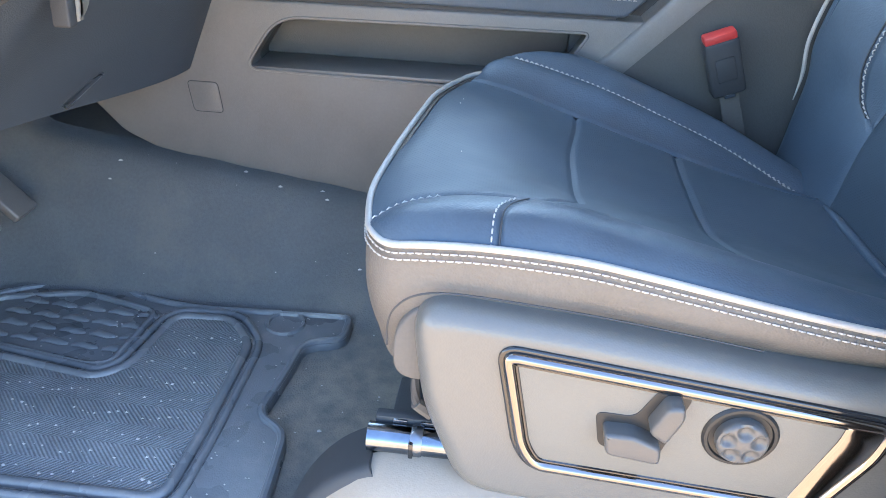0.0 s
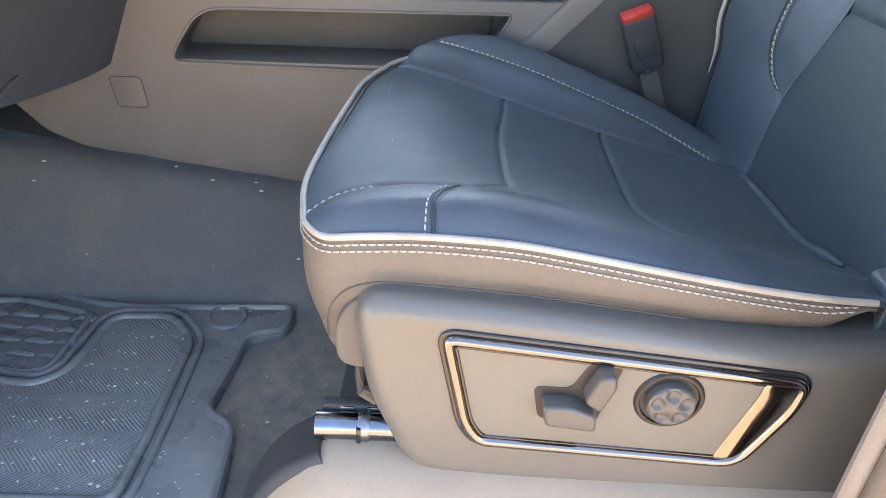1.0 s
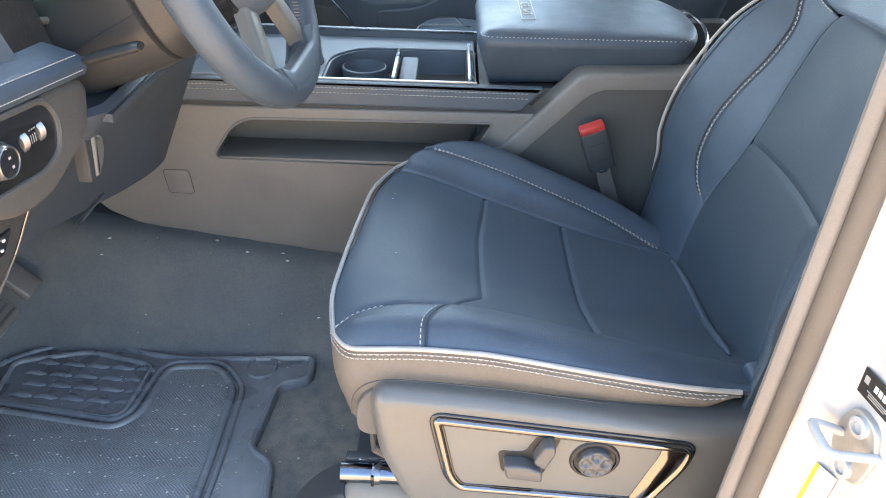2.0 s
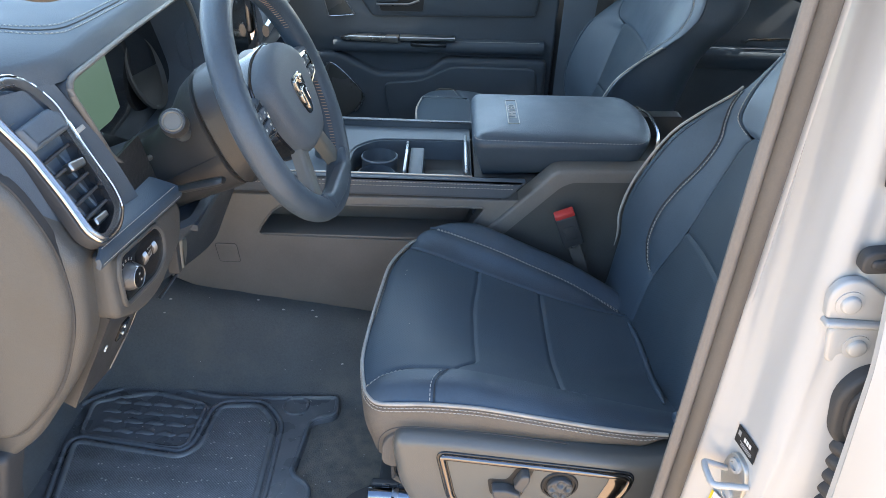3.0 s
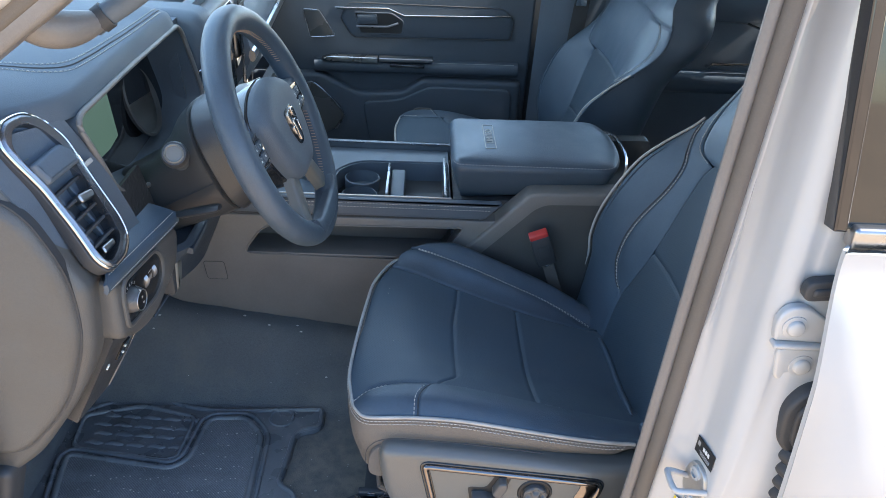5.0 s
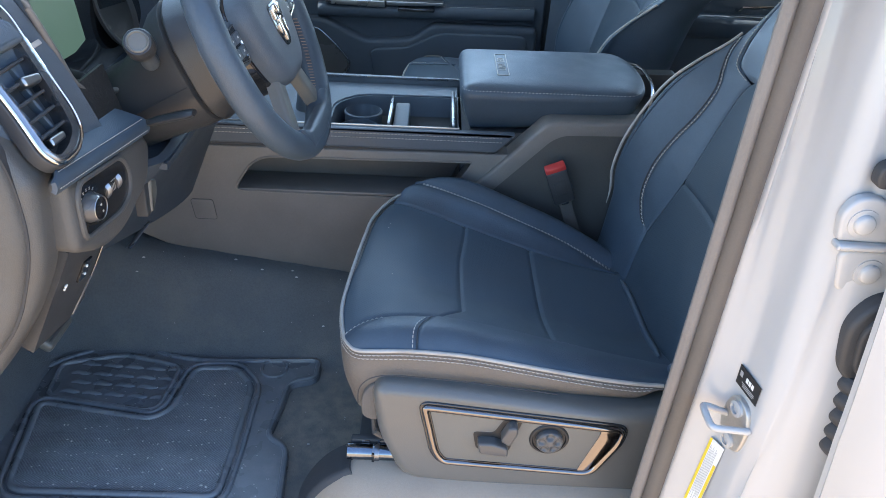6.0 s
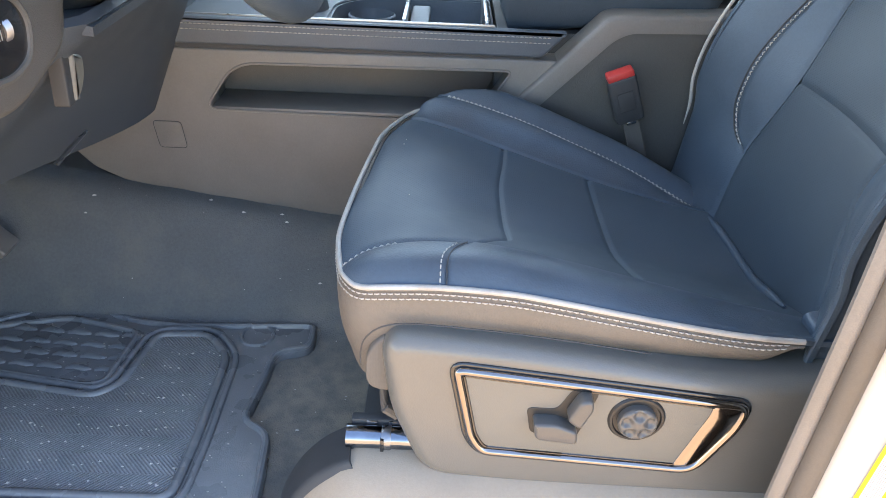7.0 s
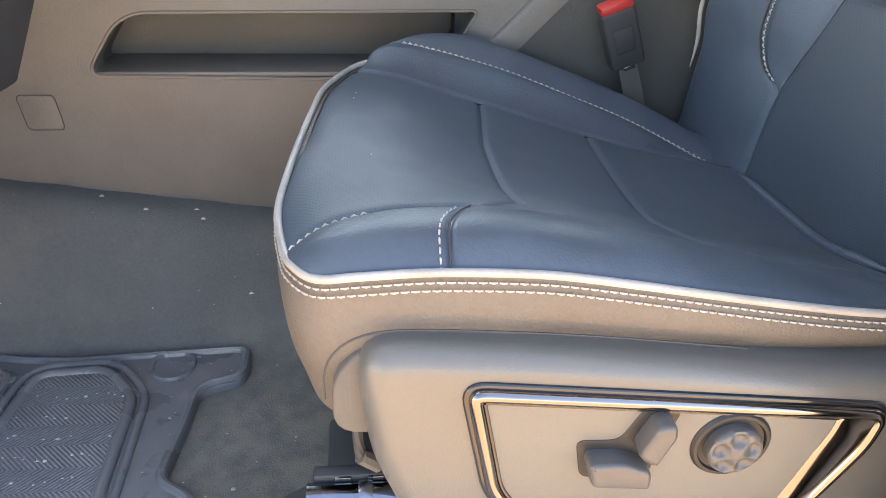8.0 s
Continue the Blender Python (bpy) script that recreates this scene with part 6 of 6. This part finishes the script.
gl = part("window_pane", sheet(lambda u, v: (0.64 + 0.98 * u, 0.85 - 0.10 * v, 1.285 + 0.5 * v), 2, 2, 0.004, out=(0, 1, 0)), GLASS, rd2)
gl.visible_shadow = False
bench = thing("rear_bench", "dark leather rear bench seat", "car seat")
part("bench_cushion", box(1.12, 1.56, -0.70, 0.70, 0.80, 0.95, 0.04, 4), LEATHER, bench)
part("bench_back", box(1.52, 1.64, -0.70, 0.70, 0.9, 1.5, 0.04, 4), LEATHER, bench)
part("bench_base", box(1.15, 1.6, -0.66, 0.66, 0.60, 0.81, 0.01), BLACK, bench)

# ---- windscreen pillars, glass and handle ----
def slant(name, a, b, wide, thick, material, parent, label="", turn=(0, 1, 0)):
    a, b = Vector(a), Vector(b)
    e = (b - a).normalized()
    f = e.cross(Vector(turn)).normalized()
    g = f.cross(e)
    return part(name, box(0, (b - a).length, -wide / 2, wide / 2, -thick / 2, thick / 2, min(wide, thick) * 0.3, 4, axes(a, e, f, g)), material, parent, label)


for g, nm in ((-1, "pillar_front_left"), (1, "pillar_front_right")):
    ap = tagged(new(nm), "windscreen pillar with plastic trim and rubber seal", "car body", kind="structure")
    slant("pillar_trim", (-0.655, g * 0.80, 1.289), (0.18, g * 0.715, 1.918), 0.026, 0.05, PLASTIC, ap, "plastic pillar trim")
    slant("pillar_seal", (-0.68, g * 0.81, 1.287), (0.16, g * 0.725, 1.922), 0.022, 0.04, SEAL, ap, "rubber door seal")
    slant("pillar_outer", (-0.74, g * 0.825, 1.286), (0.10, g * 0.74, 1.921), 0.062, 0.06, PAINT, ap, "white pillar")
handle = thing("grab_handle", "dark grab handle fixed to the windscreen pillar", "handle")
part("grip", tube(smooth([(-0.290, -0.695, 1.512), (-0.274, -0.69, 1.524), (-0.235, -0.685, 1.550), (-0.16, -0.68, 1.605), (-0.06, -0.685, 1.685)], 6), 0.0135, 14), PLASTIC_SOFT, handle, "rounded dark grip")
part("grip_collar", tube([(-0.282, -0.6925, 1.518), (-0.272, -0.6895, 1.5255)], 0.0158, 14), BLACK, handle)
part("mount", tube(smooth([(-0.340, -0.750, 1.530), (-0.326, -0.737, 1.520), (-0.309, -0.722, 1.515), (-0.292, -0.705, 1.516), (-0.280, -0.692, 1.520)], 5), [0.013 + 0.009 * math.sin(math.pi * min(1, (i + 4) / 22)) for i in range(21)], 14), PLASTIC, handle, "moulded handle mount")
screen = part("windscreen", sheet(lambda u, v: (-0.88 + 0.70 * u, -0.74 + 1.48 * v, 1.385 + 0.455 * u), 4, 4, 0.005, out=(-0.5, 0, 0.8)), GLASS)
screen.visible_shadow = False
tagged(screen, "clear windscreen glass above the dashboard", "window", kind="structure")
wall("roof_rail", box(-0.2, 1.7, -0.79, -0.72, 1.78, 1.88, 0.02, 3), PAINT, "white roof rail over the left doors")
wall("roof_rail", box(-0.2, 1.7, 0.70, 0.79, 1.78, 1.88, 0.02, 3), PAINT, "white roof rail over the right doors")
wall("roof", sheet(lambda u, v: (-0.28 + 2.0 * u, -0.75 + 1.5 * v, 1.905 + 0.06 * math.sin(math.pi * u) ** 0.5 - 0.05 * (2 * v - 1) ** 4), 20, 16, 0.01, out=(0, 0, 1)), PAINT, "white painted roof")
hp2 = tagged(new("pillar_hinge_left"), "door hinge pillar with rubber seal below the dashboard", "car body", kind="structure")
part("hinge_post", box(-0.80, -0.505, -0.88, -0.82, 0.45, 1.36, 0.02, 3), PAINT, hp2)
part("post_seal", tube(smooth([(-0.53, -0.80, 1.36), (-0.49, -0.815, 1.2), (-0.485, -0.82, 1.05), (-0.50, -0.82, 0.9), (-0.53, -0.82, 0.75), (-0.54, -0.82, 0.62)], 6), 0.011, 10), SEAL, hp2, "rubber door seal")
part("kick_panel", prism(rpoly([(-0.86, 0.60), (-0.53, 0.60), (-0.50, 0.80), (-0.47, 0.90), (-0.86, 0.90)], 0.02), "xz", -0.76, -0.81, 0.01), BLACK, hp2)
wall("wall_sill", box(-0.85, 1.66, 0.842, 0.93, 0.42, 0.605, 0.015), PAINT, "white door sill on the far side")
wall("underbody", box(-0.9, 1.7, -0.85, 0.85, 0.40, 0.575, 0.01), BLACK, "dark underside of the cab")

# ---- pedals ----
pedals = thing("brake_pedal", "grey ribbed brake pedal on a steel arm", "pedal")
PM = axes((-0.545, -0.460, 0.757), (0.62, 0, 0.78), (0, 1, 0), (-0.78, 0, 0.62))
part("pedal_pad", box(-0.010, 0.010, -0.044, 0.044, -0.027, 0.027, 0.007, 3, PM), PLASTIC_GREY, pedals, "worn grey rubber pad")
for i in range(4):
    part("pad_rib", box(0.0095, 0.0115, -0.036, 0.036, -0.019 + 0.012 * i, -0.014 + 0.012 * i, 0.001, 2, PM), PLASTIC_END, pedals)
part("pedal_arm", tube(smooth([(-0.552, -0.45, 0.765), (-0.60, -0.44, 0.84), (-0.66, -0.43, 1.0)], 5), 0.009, 8), STEEL, pedals)
gas = thing("accelerator_pedal", "dark grey accelerator pedal hanging above the carpet", "pedal")
GM = axes((-0.605, -0.330, 0.776), (0.72, 0, 0.70), (0, 1, 0), (-0.70, 0, 0.72))
part("pedal_pad", box(-0.007, 0.007, -0.023, 0.023, -0.080, 0.080, 0.004, 3, GM), PLASTIC, gas)
part("pedal_arm", tube([(-0.65, -0.33, 0.82), (-0.71, -0.33, 0.99)], 0.008, 8), STEEL, gas)

# ---- floor mat ----
mat_ = thing("floor_mat", "black rubber floor mat with carpet inlay and raised ribs", "floor mat")
mat_.location.z = -0.005
outline = rpoly([(-0.088, -0.345), (-0.30, -0.358), (-0.36, -0.352), (-0.47, -0.318), (-0.56, -0.345), (-0.62, -0.40), (-0.63, -0.77), (-0.10, -0.77), (-0.106, -0.65), (-0.112, -0.58), (-0.150, -0.555), (-0.140, -0.47), (-0.138, -0.42), (-0.088, -0.405)], [0.02, 0.02, 0.05, 0.04, 0.04, 0.04, 0.04, 0.04, 0.03, 0.03, 0.015, 0.02, 0.02, 0.02], 6)
part("mat_base", prism(outline, "xy", 0.598, 0.617, 0.004), MAT_RUBBER, mat_)
inlay = rpoly([(-0.325, -0.388), (-0.247, -0.383), (-0.208, -0.432), (-0.205, -0.60), (-0.208, -0.695), (-0.54, -0.695), (-0.575, -0.495), (-0.45, -0.515), (-0.365, -0.528), (-0.337, -0.50)], [0.02, 0.02, 0.02, 0.02, 0.02, 0.03, 0.02, 0.04, 0.02, 0.02], 6)
part("carpet_inlay", prism(inlay, "xy", 0.61, 0.6205, 0.002), MAT_CARPET, mat_, "grey herringbone carpet inlay")
heel = rpoly([(-0.352, -0.382), (-0.36, -0.50), (-0.385, -0.508), (-0.575, -0.478), (-0.585, -0.385), (-0.47, -0.352)], 0.02, 6)
zt = 0.6185
part("rib", tube([(q.x, q.y, zt) for q in inlay], 0.0066, 10, closed=True), MAT_RUBBER, mat_, "raised rubber rib")
part("rib", tube([(q.x, q.y, zt) for q in inset(inlay, -0.015)], 0.0050, 10, closed=True), MAT_RUBBER, mat_)
part("rib", tube([(q.x, q.y, zt) for q in inset(heel, 0.002)], 0.005, 8, closed=True), MAT_RUBBER, mat_)
part("mat_rim", tube([(q.x, q.y, 0.6175) for q in inset(outline, 0.005)], 0.005, 8, closed=True), MAT_RUBBER, mat_, "raised rim")
part("eyelet", lathe([(0.0005, 0.001), (0.021, 0.001), (0.0225, 0.004), (0.026, 0.0045), (0.0285, -0.003)], Matrix.Translation((-0.176, -0.378, 0.6165)), 32), MAT_RUBBER, mat_, "round fixing eyelet")
rng = random.Random(4)
for i in range(4):
    for j in range(5):
        x, y = -0.555 + 0.042 * j + 0.01 * (i % 2), -0.462 + 0.026 * i - 0.012 * (j / 5)
        part("tread", tube([(x, y, 0.6175), (x + 0.012, y + 0.003, 0.6195), (x + 0.028, y - 0.002, 0.6195), (x + 0.036, y, 0.6175)], [0.003, 0.0065 + 0.002 * rng.random(), 0.006, 0.003], 9, flat=0.4), MAT_RUBBER, mat_)
for i in range(3):
    part("mat_letter", box(-0.172, -0.150, -0.722 - 0.012 * i, -0.717 - 0.012 * i, 0.616, 0.6185, 0.0006), MAT_RUBBER, mat_, "moulded bar of unreadable lettering")

# ---- grit on mat, carpet and seat ----
grit = bmesh.new()
rng = random.Random(11)


def flake(bm, p, r, up=(0, 0, 1)):
    k = rng.randint(4, 6)
    st, e = rng.uniform(0.4, 1.0), rng.uniform(0, 6.28)
    ring = [bm.verts.new(Vector(p) + Vector((r * rng.uniform(0.6, 1.2) * math.cos(e + 6.283 * i / k), r * st * rng.uniform(0.6, 1.2) * math.sin(e + 6.283 * i / k), 0.0002))) for i in range(k)]
    tip = bm.verts.new(Vector(p) + Vector((0, 0, 0.0005 + r * 0.6)))
    for i in range(k):
        bm.faces.new((ring[i], ring[(i + 1) % k], tip))
    bm.faces.new(ring[::-1])


for row in range(9):
    y = -0.43 - 0.031 * row
    for i in range(30):
        x = -0.52 + 0.0105 * i + rng.uniform(-0.003, 0.003)
        if rng.random() < 0.6 and x < -0.215 and (y < -0.535 or x > -0.33):
            flake(grit, (x, y + 0.004 * math.sin(i), 0.6158), rng.uniform(0.0011, 0.0028))
for i in range(260):
    x, y = rng.uniform(-0.62, -0.1), rng.uniform(-0.76, -0.36)
    flake(grit, (x, y, 0.6135), rng.uniform(0.0007, 0.0018))
for i in range(60):
    x, y = rng.uniform(-0.5, 0.0), rng.uniform(-0.70, -0.22)
    if x > -0.10 or y > -0.33:
        flake(grit, (x, y, floor_z(x, y) + 0.0015), rng.uniform(0.0006, 0.0017))
for x, y in ((-0.275, -0.214), (-0.15, -0.235), (-0.16, -0.222), (-0.22, -0.23), (-0.082, -0.564), (-0.09, -0.30), (-0.45, -0.24), (-0.46, -0.26)):
    flake(grit, (x, y, floor_z(x, y) + 0.003), 0.0035)
for x, w in ((0.045, 0.10), (0.047, 0.115), (0.06, -0.05)):
    flake(grit, (x, -0.478 + w, cushion_z(x, w) + 0.003), 0.0011)
tagged(part("grit", grit, DUST), "pale grit scattered on mat and carpet", "grit", kind="stuff")
